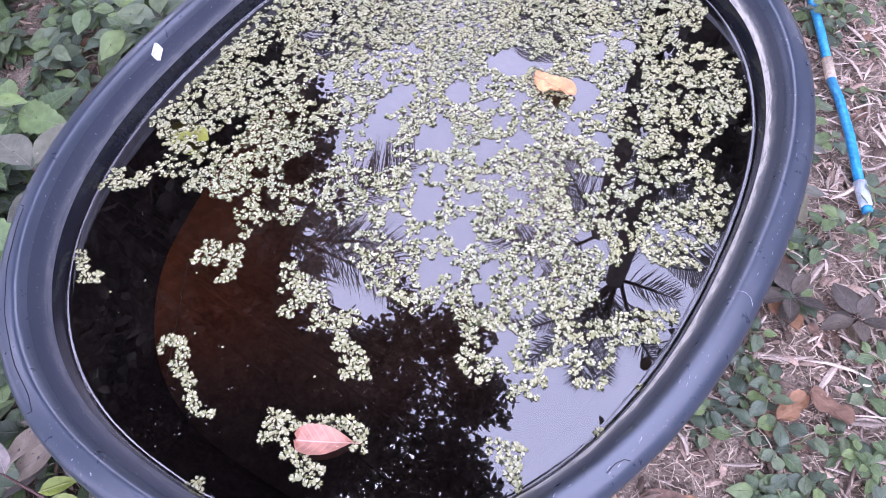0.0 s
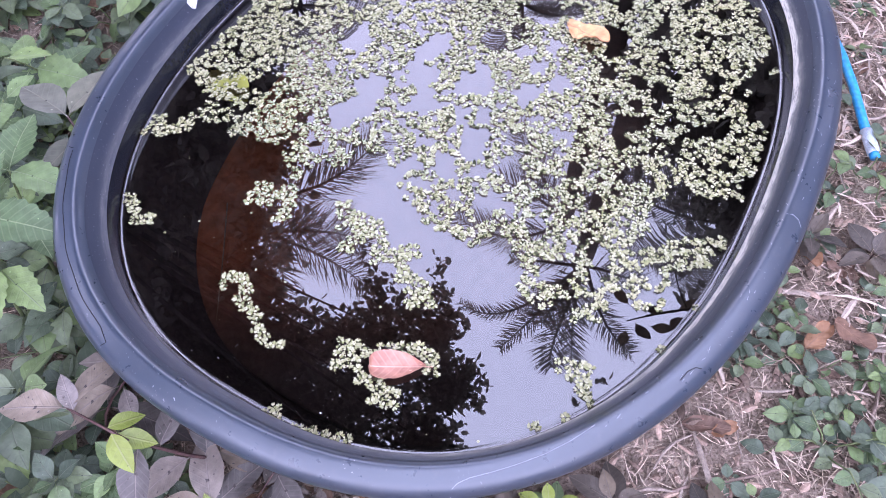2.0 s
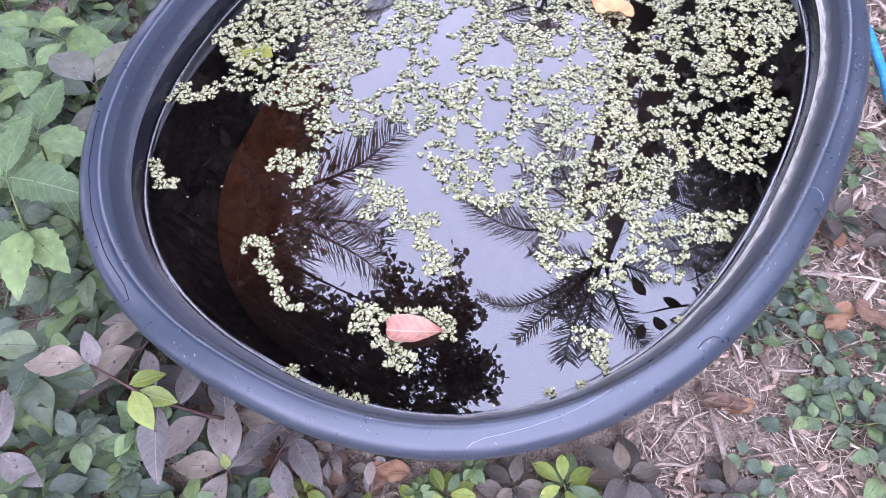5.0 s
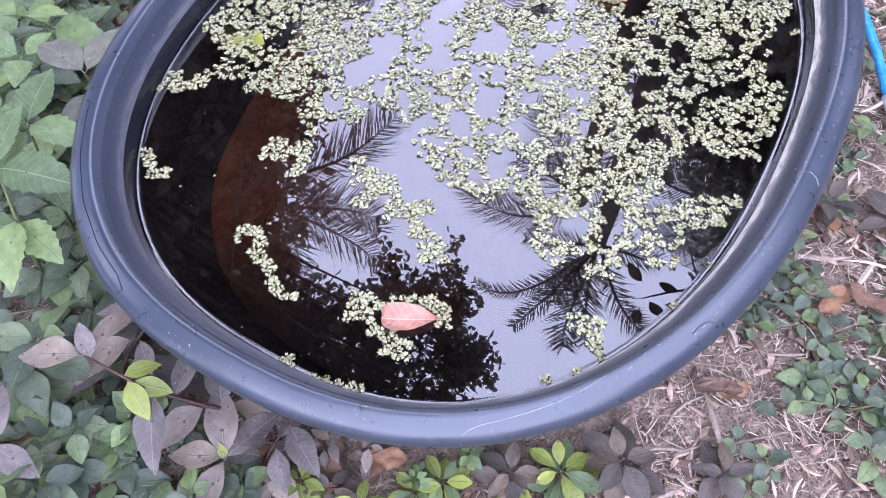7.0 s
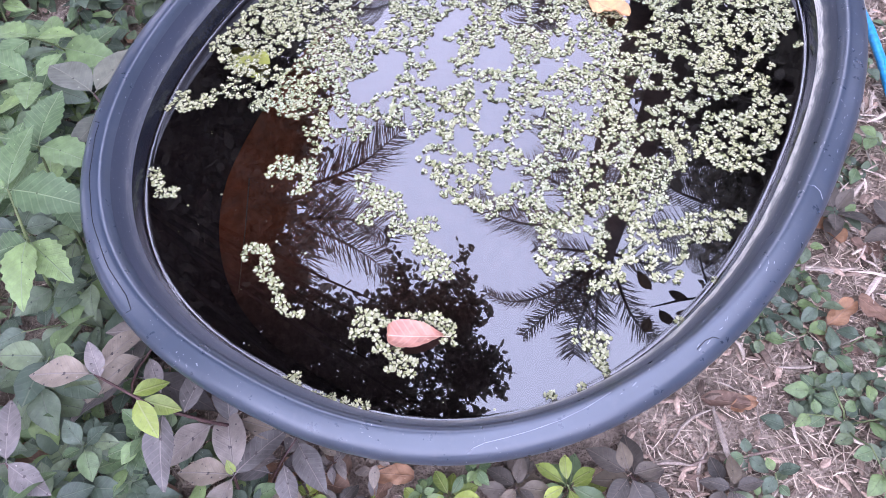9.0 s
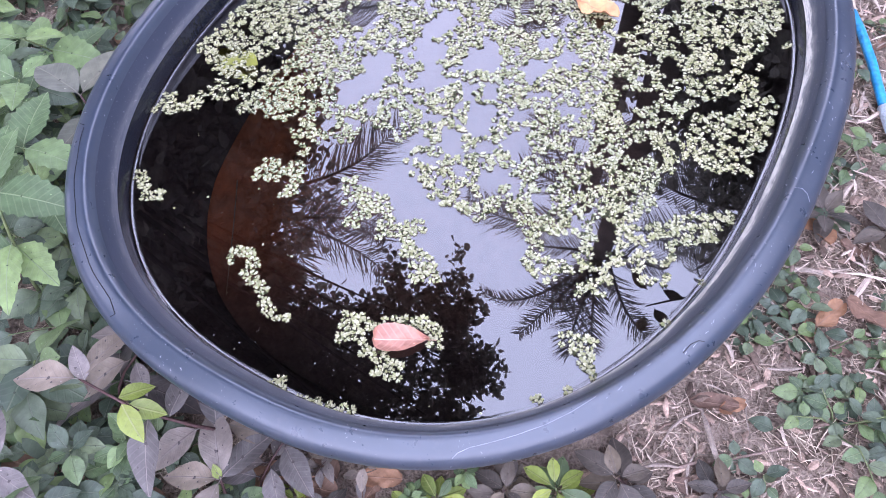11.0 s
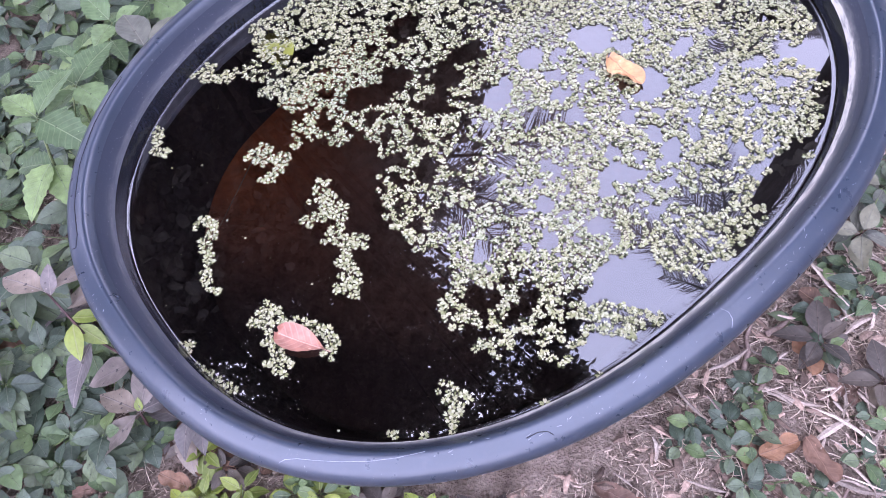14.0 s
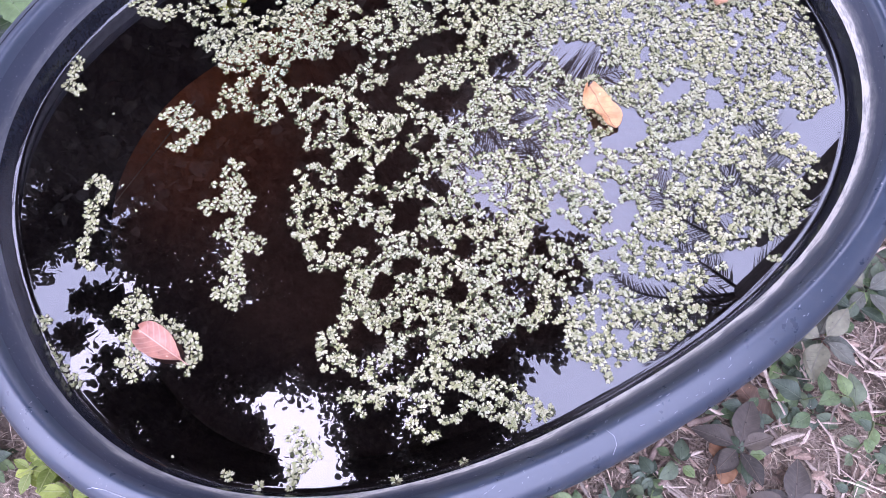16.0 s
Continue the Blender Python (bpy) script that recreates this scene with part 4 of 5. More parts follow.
def build_floating():
    pink = part("pink_leaf", blunt_leaf(0.062, 0.0315), LEAF_PINK)
    lay(pink, -0.1105, 0.4745, WATER_Z + 0.0022, 82, 0)
    tagged(pink, "salmon-pink fallen leaf floating on the water", "leaf")
    beige = part("beige_leaf", crumpled_leaf(0.064, 0.033, 9), LEAF_BEIGE)
    lay(beige, 0.140, 0.957, WATER_Z + 0.004, -133, 0)
    tagged(beige, "curled beige dead leaf lying on the floating fern", "leaf")
    bit = part("beige_leaf", crumpled_leaf(0.036, 0.022, 3), LEAF_BEIGE)
    lay(bit, 0.24, 1.135, WATER_Z + 0.004, 10, 0)
    tagged(bit, "small torn beige leaf on the floating fern", "leaf")
    yel = part_mesh("yellow_leaf", leaf_mesh("yellow_leaf", 0.088, 0.052, LEAF_DROWNED, 8, 0.5, 0.02, 0.06, wave=0.01, seed=6), None)
    lay(yel, -0.360, 0.945, WATER_Z - 0.0016, -142, 0)
    tagged(yel, "yellow-green leaf half under the floating fern", "leaf")
    rnd = random.Random(63)
    vs, fs = [], []
    spots = [(-0.357, 0.691), (-0.396, 0.680), (-0.289, 0.616), (-0.256, 0.596), (-0.068, 0.392), (-0.153, 0.551), (-0.296, 0.695)]
    while len(spots) < 70:
        x, y = rnd.uniform(-0.42, 0.1), rnd.uniform(0.40, 0.80)
        if inside(x, y, -0.01):
            spots.append((x, y))
    for n, (x, y) in enumerate(spots):
        r = 0.0019 if n < 7 else rnd.choice((0.0004, 0.0006, 0.0009))
        k = len(vs)
        for a in range(5):
            vs.append((x + math.cos(1.257 * a) * r * rnd.uniform(0.6, 1.3), y + math.sin(1.257 * a) * r * rnd.uniform(0.6, 1.3), WATER_Z + 0.0002))
        vs.append((x, y, WATER_Z + 0.0003 + r * 0.5))
        fs += [(k + a, k + (a + 1) % 5, k + 5) for a in range(5)]
    me = bpy.data.meshes.new("specks")
    me.from_pydata(vs, [], fs)
    tagged(part_mesh("floating_specks", me, FERN, smooth=False), "pale specks of fern and dust floating on the water", "specks", kind="stuff")
    # stalk on the bottom
    st = part("sunken_stalk", tube([(-0.36, 0.80, 0.046), (-0.362, 0.72, 0.05), (-0.368, 0.62, 0.048)], [0.0011, 0.001, 0.0007], 5), STRAW)
    tagged(st, "thin pale stalk lying on the tub's bottom", "stalk")
    # pale chip on the rim
    bm = bmesh.new()
    ring = [(-0.0095, -0.004), (-0.0035, -0.0120), (0.0012, -0.0125), (0.0095, 0.0034), (0.0034, 0.0120), (-0.0012, 0.0125)]
    lo = [bm.verts.new((x, y, 0)) for x, y in ring]
    hi = [bm.verts.new((x * 0.93, y * 0.93, 0.0016)) for x, y in ring]
    bm.faces.new(lo[::-1])
    bm.faces.new(hi)
    for k in range(6):
        bm.faces.new((lo[k], lo[(k + 1) % 6], hi[(k + 1) % 6], hi[k]))
    x, y, nx, ny, k = oval_at(154.2)
    chip = part("white_chip", bm, CHIP_WHITE, smooth=False)
    up = Vector((-nx * 0.76, -ny * 0.76, 0.65))
    flat = Vector((-0.55, 0.84, 0))
    flat = (flat - up * flat.dot(up)).normalized()
    turned = Matrix((flat.cross(up), flat, up)).transposed().to_4x4()
    chip.matrix_world = Matrix.Translation((x + nx * 0.0190, y + ny * 0.0190, 0.2648)) @ turned
    tagged(chip, "small white chip stuck inside the tub's rim", "chip")


build_floating()


# ---- plants round the tub ----
def make_leaves(prefix, mats, sizes, **kw):
    out = []
    for i, (L, w) in enumerate(sizes):
        for m in mats:
            out.append(leaf_mesh(prefix, L, w, m, seed=len(out) + 3, droop=0.12 + 0.1 * (i % 3), **kw))
    return out


OVATE = make_leaves("leaf", (LEAF_GREEN, LEAF_BLUE, LEAF_BLUE), ((0.040, 0.028), (0.050, 0.032), (0.058, 0.036)), steps=9, wave=0.03)
FRESH = make_leaves("leaf", (LEAF_LIGHT, LEAF_GREEN), ((0.045, 0.028), (0.056, 0.032)), steps=9)
SERRATE = make_leaves("leaf", (LEAF_LIGHT,), ((0.055, 0.031), (0.080, 0.044), (0.090, 0.048)), steps=8, serrate=0.15, widest=0.34)
PURPLE = make_leaves("leaf", (LEAF_PURPLE,), ((0.060, 0.028), (0.075, 0.036), (0.088, 0.040)), steps=9, wave=0.025, widest=0.45)
DARK = make_leaves("leaf", (LEAF_DARK,), ((0.055, 0.030), (0.07, 0.036)), steps=7)
YOUNG = make_leaves("leaf", (LEAF_YELLOW,), ((0.030, 0.016), (0.040, 0.020)), steps=6)
ROSETTE = make_leaves("leaf", (LEAF_GREEN, LEAF_YELLOW), ((0.036, 0.018), (0.044, 0.021)), steps=6, widest=0.62)
GREY = make_leaves("leaf", (LEAF_OLIVE,), ((0.062, 0.034), (0.075, 0.04)), steps=7)


def dead_leaf_mesh(length, width, seed, material=None):
    me = bpy.data.meshes.new("dry_leaf")
    bm = crumpled_leaf(length, width, seed)
    bm.to_mesh(me)
    bm.free()
    me.materials.append(material or LEAF_DRY)
    me.polygons.foreach_set("use_smooth", [True] * len(me.polygons))
    return me


DRY = [dead_leaf_mesh(L, w, s) for L, w, s in ((0.045, 0.022, 2), (0.060, 0.030, 5), (0.075, 0.038, 11), (0.055, 0.024, 17))]


RUST = [dead_leaf_mesh(L, w, s, LEAF_RUST) for L, w, s in ((0.075, 0.040, 21), (0.085, 0.036, 27))]


def build_sprig(leaves, stem_mat, height, nodes, per_node, seed, tilt=0.3, spread=1.0, droop=20):
    """A small upright plant: a bent stem with leaves in whorls, wider below."""
    rnd = random.Random(seed)
    plant = base("plant", Matrix.Identity(4))
    lean = rnd.uniform(0, 6.28)
    path = []
    for i in range(6):
        s = i / 5
        path.append(Vector((math.cos(lean) * tilt * height * s * s, math.sin(lean) * tilt * height * s * s, height * s * (1 - 0.1 * s) - 0.006)))
    part("stem", tube(path, [0.0022 - 0.00022 * i for i in range(6)], 5), stem_mat, plant)
    for k in range(nodes):
        s = 1 - 0.75 * k / max(nodes, 1)
        f = s * 5
        a = min(int(f), 4)
        p = path[a].lerp(path[a + 1], f - a)
        turn = rnd.uniform(0, 360)
        for i in range(per_node):
            ob = part_mesh("leaf", rnd.choice(leaves), None, plant)
            ob.matrix_local = Matrix.Translation(p) @ pose(0, 0, 0, 0, 0, turn + 360 * (i + rnd.uniform(-0.2, 0.2)) / per_node) @ pose(
                0, 0.004, 0, rnd.uniform(-droop, droop) + 10 - 8 * k, rnd.uniform(-22, 22), 0) @ Matrix.Scale(spread * rnd.uniform(0.75, 1.15), 4)
    return plant


def build_creeper(leaves, seed, runners=5, reach=0.12, size=0.8):
    """A low spreading plant: thin runners from one root with small leaves all along."""
    rnd = random.Random(seed)
    plant = base("plant", Matrix.Identity(4))
    for r in range(runners):
        a = 6.283 * (r + rnd.uniform(-0.3, 0.3)) / runners
        L = reach * rnd.uniform(0.6, 1.2)
        path = [Vector((math.cos(a + 0.4 * s) * L * s, math.sin(a + 0.4 * s) * L * s, -0.004 + 0.05 * math.sin(2.6 * s) * rnd.uniform(0.6, 1.2))) for s in (0, 0.25, 0.5, 0.75, 1.0)]
        part("stem", tube(path, [0.0014, 0.0013, 0.0012, 0.001, 0.0008], 4), STEM_GREEN, plant)
        for i in range(6):
            s = 0.25 + 0.75 * i / 5
            f = s * 4
            k = min(int(f), 3)
            ob = part_mesh("leaf", rnd.choice(leaves), None, plant)
            side = 55 if i % 2 else -55
            ob.matrix_local = Matrix.Translation(path[k].lerp(path[k + 1], f - k)) @ pose(0, 0, 0, 0, 0, math.degrees(a) - 90 + (side if i < 5 else 0) + rnd.uniform(-20, 20)) @ pose(
                0, 0, 0, rnd.uniform(-6, 22), rnd.uniform(-20, 20), 0) @ Matrix.Scale(size * rnd.uniform(0.7, 1.15), 4)
    return plant


def clear_of_tub(x, y, room):
    return not inside(x, y, 0.056 + room)


def scatter(protos, count, box, seed, room, want, gap, group, label, category="plant", zup=0.0, sizes=(0.8, 1.2)):
    """Copies of prototype plants on the soil, no two nearer than gap."""
    rnd = random.Random(seed)
    placed = []
    tries = 0
    while len(placed) < count and tries < count * 40:
        tries += 1
        x, y = rnd.uniform(box[0], box[1]), rnd.uniform(box[2], box[3])
        if not clear_of_tub(x, y, room) or rnd.random() > want(x, y):
            continue
        if any((x - a) ** 2 + (y - b) ** 2 < gap * gap for a, b in placed):
            continue
        placed.append((x, y))
        m = pose(x, y, ground_height(x, y) + zup, rnd.uniform(-8, 8), rnd.uniform(-8, 8), rnd.uniform(0, 360))
        proto = rnd.choice(protos)
        k = rnd.uniform(*sizes)
        ob = copy_thing(proto, m)
        ob.matrix_basis = m @ Matrix.Scale(k, 4)
        tagged(ob, label, category, group)
    return placed


def drop_thing(ob):
    for o in (*ob.children_recursive, ob):
        bpy.data.objects.remove(o)


def build_plants():
    cover = [build_sprig(OVATE, STEM_GREEN, h, n, 4, s, 0.5, 1.0) for h, n, s in ((0.06, 5, 1), (0.08, 6, 2), (0.11, 6, 3), (0.14, 7, 4))]
    low = [build_sprig(OVATE, STEM_GREEN, h, n, 3, s, 0.5, 0.85) for h, n, s in ((0.03, 2, 5), (0.04, 3, 6), (0.05, 2, 7))]
    fresh = [build_sprig(FRESH, STEM_GREEN, h, n, 4, s, 0.4, 0.9) for h, n, s in ((0.09, 3, 8), (0.12, 4, 9))]
    serr = [build_sprig(SERRATE, STEM_GREEN, h, n, 3, s, 0.3, 0.95, 14) for h, n, s in ((0.17, 3, 10), (0.20, 4, 11))]
    purp = [build_sprig(PURPLE, STEM_RED, h, n, 3, s, 0.6, 0.95, 16) for h, n, s in ((0.08, 3, 12), (0.12, 3, 13), (0.15, 3, 14))]
    dark = [build_sprig(DARK, STEM_RED, h, n, 5, s, 0.3, 0.95, 16) for h, n, s in ((0.05, 2, 15), (0.07, 2, 16))]
    young = [build_sprig(YOUNG, STEM_GREEN, h, n, 4, s, 0.3, 1.0) for h, n, s in ((0.04, 2, 17), (0.06, 3, 18))]
    rose = [build_sprig(ROSETTE, STEM_GREEN, h, n, 6, s, 0.15, 1.0, 10) for h, n, s in ((0.045, 3, 19), (0.05, 3, 20))]

    grey = [build_sprig(GREY, STEM_RED, h, n, 4, s, 0.2, 0.95, 12) for h, n, s in ((0.06, 2, 21), (0.08, 2, 22))]

    def left_side(x, y):
        return 1.0 if x < -0.33 and (y > 0.30 or x < -0.5) else 0.0

    def purple_side(x, y):
        return 1.0 if (-0.75 < x < -0.28 and y < 0.62) else (0.25 if x < -0.5 and y > 0.8 else 0.0)

    scatter(cover, 105, (-1.25, -0.2, 0.25, 1.75), 1, 0.02, left_side, 0.055, "leafy ground cover", "low plant with dull green oval leaves on bare soil")
    scatter(fresh, 26, (-1.15, -0.3, 0.3, 1.7), 2, 0.03, left_side, 0.09, "fresh green plants", "soft fresh green plant among the ground cover")
    scatter(serr, 3, (-1.1, -0.4, 1.0, 1.6), 13, 0.03, left_side, 0.14, "serrated plants", "pale green plant with broad saw-edged leaves")
    scatter(purp, 3, (-0.9, -0.2, 0.1, 1.6), 4, 0.02, purple_side, 0.07, "purplish plants", "plant with dull mauve pointed leaves on reddish stems")
    scatter(cover, 26, (-0.68, -0.34, 0.22, 0.50), 14, 0.03, lambda x, y: 1.0, 0.048, "leafy ground cover", "low plant with dull green oval leaves on bare soil", sizes=(0.5, 0.8))
    scatter(young, 16, (-0.30, 0.0, 0.28, 0.42), 6, 0.012, lambda x, y: 1.0, 0.03, "seedlings", "bright yellow-green seedling beside the tub", sizes=(0.5, 0.9))
    # patches on the drier side
    creep = [build_creeper(OVATE, 30 + i) for i in range(3)]
    creep_small = [build_creeper(OVATE, 40 + i, 4, 0.08, 0.62) for i in range(3)]
    scatter(creep, 26, (-0.98, -0.25, 0.14, 1.4), 31, 0.055, left_side, 0.09, "spreading creepers", "spreading green creeper covering the soil beside the tub")
    scatter(creep_small, 3, (0.36, 0.62, 0.33, 0.62), 32, 0.04, lambda x, y: 1.0 if x - 0.6 * y > 0.05 else 0.0, 0.07, "spreading creepers", "small green creeper on dry litter")
    scatter(creep_small, 8, (0.45, 0.95, 0.75, 1.5), 33, 0.04, lambda x, y: 1.0, 0.12, "spreading creepers", "small green creeper on dry litter")
    spot = "small blue-green creeping plant on dry litter"
    for i, (x, y, r, n, protos, k, label) in enumerate((
            (0.335, 0.545, 0.05, 6, low, 0.9, spot), (0.42, 0.46, 0.07, 6, low, 0.95, spot), (0.46, 0.42, 0.06, 4, fresh, 0.6, "soft fresh green plant among straw"),
            (0.39, 0.385, 0.05, 5, low, 0.8, spot), (0.25, 0.345, 0.03, 3, low, 0.9, spot), (0.43, 0.71, 0.05, 4, low, 0.9, spot), (0.37, 0.62, 0.035, 3, low, 0.85, spot),
            (0.52, 0.80, 0.05, 5, low, 0.9, spot), (0.545, 0.93, 0.05, 5, low, 0.95, spot), (0.56, 1.05, 0.04, 3, low, 0.95, spot), (0.78, 1.12, 0.11, 8, low, 0.9, spot),
            (0.80, 1.35, 0.12, 8, low, 0.9, spot), (0.62, 1.25, 0.05, 4, low, 1.0, spot), (0.55, 0.50, 0.08, 4, low, 0.9, spot), (0.60, 0.72, 0.06, 4, low, 0.8, spot))):
        scatter(protos, n, (x - r, x + r, y - r, y + r), 200 + i, 0.018, lambda x, y: 1.0, 0.026, "sparse ground cover", label, sizes=(k * 0.55, k * 0.85))
    for x, y, protos, k, label in ((0.022, 0.345, rose, 1.0, "glossy green rosette plant at the tub's foot"), (-0.16, 0.35, rose, 0.7, "glossy green rosette plant at the tub's foot"),
                                   (-0.275, 0.400, purp, 0.34, "small mauve-leaved seedling at the tub's foot"), (-0.215, 0.385, purp, 0.36, "small mauve-leaved seedling at the tub's foot"), (-0.10, 0.372, fresh, 0.42, "soft fresh green seedling at the tub's foot"), (-0.145, 0.372, fresh, 0.36, "soft fresh green seedling at the tub's foot"), (-0.03, 0.375, dark, 0.5, "small brownish purple seedling at the tub's foot"),
                                   (-0.305, 0.378, purp, 0.34, "small mauve-leaved seedling at the tub's foot"), (-0.245, 0.362, dark, 0.55, "small brownish purple seedling at the tub's foot"), (-0.055, 0.352, dark, 0.62, "small brownish purple seedling at the tub's foot"),
                                   (-0.125, 0.358, rose, 0.8, "glossy green rosette plant at the tub's foot"), (0.20, 0.335, dark, 0.6, "small brownish purple seedling at the tub's foot"),
                                   (0.105, 0.345, dark, 0.82, "plant with a whorl of brownish purple leaves"), (0.478, 0.690, dark, 0.85, "plant with a whorl of brownish purple leaves"),
                                   (0.555, 0.65, dark, 0.8, "plant with a whorl of brownish purple leaves"),
                                   (0.520, 0.865, grey, 0.82, "plant with a whorl of dull olive leaves"), (0.565, 0.955, grey, 0.75, "plant with a whorl of dull olive leaves"),
                                    
                                   (-0.705, 0.80, serr, 0.9, "pale green plant with broad saw-edged leaves"), 
                                   (-0.72, 0.95, serr, 1.0, "pale green plant with broad saw-edged leaves")):
        rnd = random.Random(int(x * 1000 + y * 7000))
        ob = copy_thing(rnd.choice(protos), pose(x, y, ground_height(x, y), 0, 0, rnd.uniform(0, 360)))
        ob.scale = (k, k, k)
        tagged(ob, label, "plant")
    for p in cover + low + fresh + serr + purp + dark + young + rose + grey + creep + creep_small:
        drop_thing(p)


build_plants()


def build_branch(path, leaves, stem_mat, label):
    """A leaning branch with single leaves: (place along it, bearing, lift, roll, mesh, size)."""
    plant = base("plant", Matrix.Translation(path[0]))
    o = Vector(path[0])
    pts = [Vector(p) - o for p in path]
    n = len(pts) - 1
    part("stem", tube(pts, [0.0030 - 0.0016 * i / n for i in range(n + 1)], 6), stem_mat, plant)
    for s, turn, lift, roll, me, k in leaves:
        f = s * n
        a = min(int(f), n - 1)
        ob = part_mesh("leaf", me, None, plant)
        ob.matrix_local = Matrix.Translation(pts[a].lerp(pts[a + 1], f - a)) @ pose(0, 0, 0, lift, roll, turn) @ Matrix.Scale(k, 4)
    tagged(plant, label, "plant")


def build_branches():
    P, Q, R = PURPLE[0], PURPLE[1], PURPLE[2]
    build_branch([(-0.318, 0.440, 0.0), (-0.345, 0.446, 0.07), (-0.382, 0.442, 0.13), (-0.43, 0.450, 0.18), (-0.485, 0.483, 0.205)],
                 [(1.0, 82, 4, 8, Q, 1.0), (1.0, -42, 8, -15, R, 0.82), (0.97, 20, 40, 10, P, 0.7), (0.99, 10, 30, 0, YOUNG[0], 0.9), (0.82, -155, -15, 5, YOUNG[1], 1.25), (0.80, -110, -20, 12, YOUNG[1], 1.1), (0.84, -70, -5, 0, YOUNG[1], 1.0),
                  (0.62, -25, 10, -10, Q, 0.9), (0.70, 172, -8, 12, R, 0.95), (0.48, 118, -6, 0, R, 0.9), (0.40, 12, 25, 20, R, 0.85), (0.30, -40, 10, 10, P, 0.9)],
                 STEM_RED, "leaning red-stemmed branch with dull mauve leaves beside the tub")
    S, T, U = SERRATE
    build_branch([(-0.625, 0.755, 0.0), (-0.610, 0.762, 0.10), (-0.592, 0.770, 0.19), (-0.580, 0.776, 0.245)],
                 [(1.0, -10, 16, 6, U, 0.95), (1.0, -112, 2, -8, U, 0.95), (1.0, 75, 12, 8, S, 0.9), (0.95, 150, 0, 5, T, 0.8), (0.6, 20, 0, 0, T, 0.85), (0.55, -150, -5, 0, T, 0.8)],
                 STEM_GREEN, "pale green plant with broad saw-edged leaves")
    build_branch([(-0.640, 0.665, 0.0), (-0.628, 0.675, 0.10), (-0.610, 0.690, 0.19), (-0.596, 0.705, 0.255)],
                 [(1.0, -106, 2, 6, U, 1.12), (1.0, -14, 22, -8, U, 0.95), (1.0, 70, 10, 8, T, 0.9), (0.98, 160, 35, 5, S, 0.7), (0.62, 176, -4, 6, U, 1.0), (0.60, -135, -6, 0, T, 1.0), (0.58, 90, -4, 0, U, 0.9)],
                 STEM_GREEN, "pale green plant with broad saw-edged leaves")
    build_branch([(-0.525, 0.86, 0.0), (-0.535, 0.872, 0.10), (-0.548, 0.895, 0.205)],
                 [(1.0, 48, 8, 8, GREY[1], 1.3), (1.0, -35, 10, -10, GREY[1], 1.3), (0.85, 140, -4, 5, GREY[0], 1.2), (0.85, -130, -10, 0, R, 0.9)],
                 STEM_RED, "upright plant with broad dull olive leaves beside the tub")
    build_branch([(-0.375, 0.375, 0.0), (-0.37, 0.38, 0.05), (-0.362, 0.388, 0.10)],
                 [(1.0, 8, 20, 8, R, 0.95), (1.0, -52, 8, -12, Q, 1.0), (1.0, 80, 5, 10, Q, 0.9), (1.0, 150, -5, 10, Q, 0.9), (0.98, 20, 40, 0, YOUNG[0], 0.7)],
                 STEM_RED, "upright mauve-leaved plant at the tub's foot")
    build_branch([(-0.635, 0.40, 0.0), (-0.63, 0.41, 0.06), (-0.615, 0.425, 0.12)],
                 [(1.0, 5, 15, 8, Q, 0.95), (1.0, 100, 8, -12, Q, 0.95), (1.0, -130, -5, 10, Q, 0.85)],
                 STEM_RED, "upright mauve-leaved plant among green leaves")


build_branches()


# ---- litter ----
def strips(count, seed, want, lengths, width, box, lift):
    """Straws and slivers lying on the soil, joined into one mesh."""
    rnd = random.Random(seed)
    vs, fs = [], []
    n = 0
    while n < count:
        x, y = rnd.uniform(box[0], box[1]), rnd.uniform(box[2], box[3])
        if not clear_of_tub(x, y, -0.03) or rnd.random() > want(x, y):
            continue
        n += 1
        a, L, w = rnd.uniform(0, 6.283), rnd.uniform(*lengths), width * rnd.uniform(0.5, 1.5)
        bend = rnd.uniform(-0.5, 0.5)
        z0, z1 = rnd.uniform(0, lift), rnd.uniform(0, lift)
        k = len(vs)
        for i in range(4):
            s = i / 3
            aa = a + bend * s
            cx, cy = x + math.cos(aa) * L * (s - 0.5), y + math.sin(aa) * L * (s - 0.5)
            z = ground_height(cx, cy) + 0.002 + z0 * (1 - s) + z1 * s + 0.15 * lift * math.sin(3.14 * s)
            ww = w * (0.45 if i in (0, 3) else 1)
            for q, h in ((-1, 0), (0, 0.7), (1, 0)):
                vs.append((cx - math.sin(aa) * ww * q, cy + math.cos(aa) * ww * q, z + h * ww))
        for i in range(3):
            b = k + 3 * i
            fs += [(b, b + 1, b + 4, b + 3), (b + 1, b + 2, b + 5, b + 4)]
    me = bpy.data.meshes.new("litter")
    me.from_pydata(vs, [], fs)
    return me


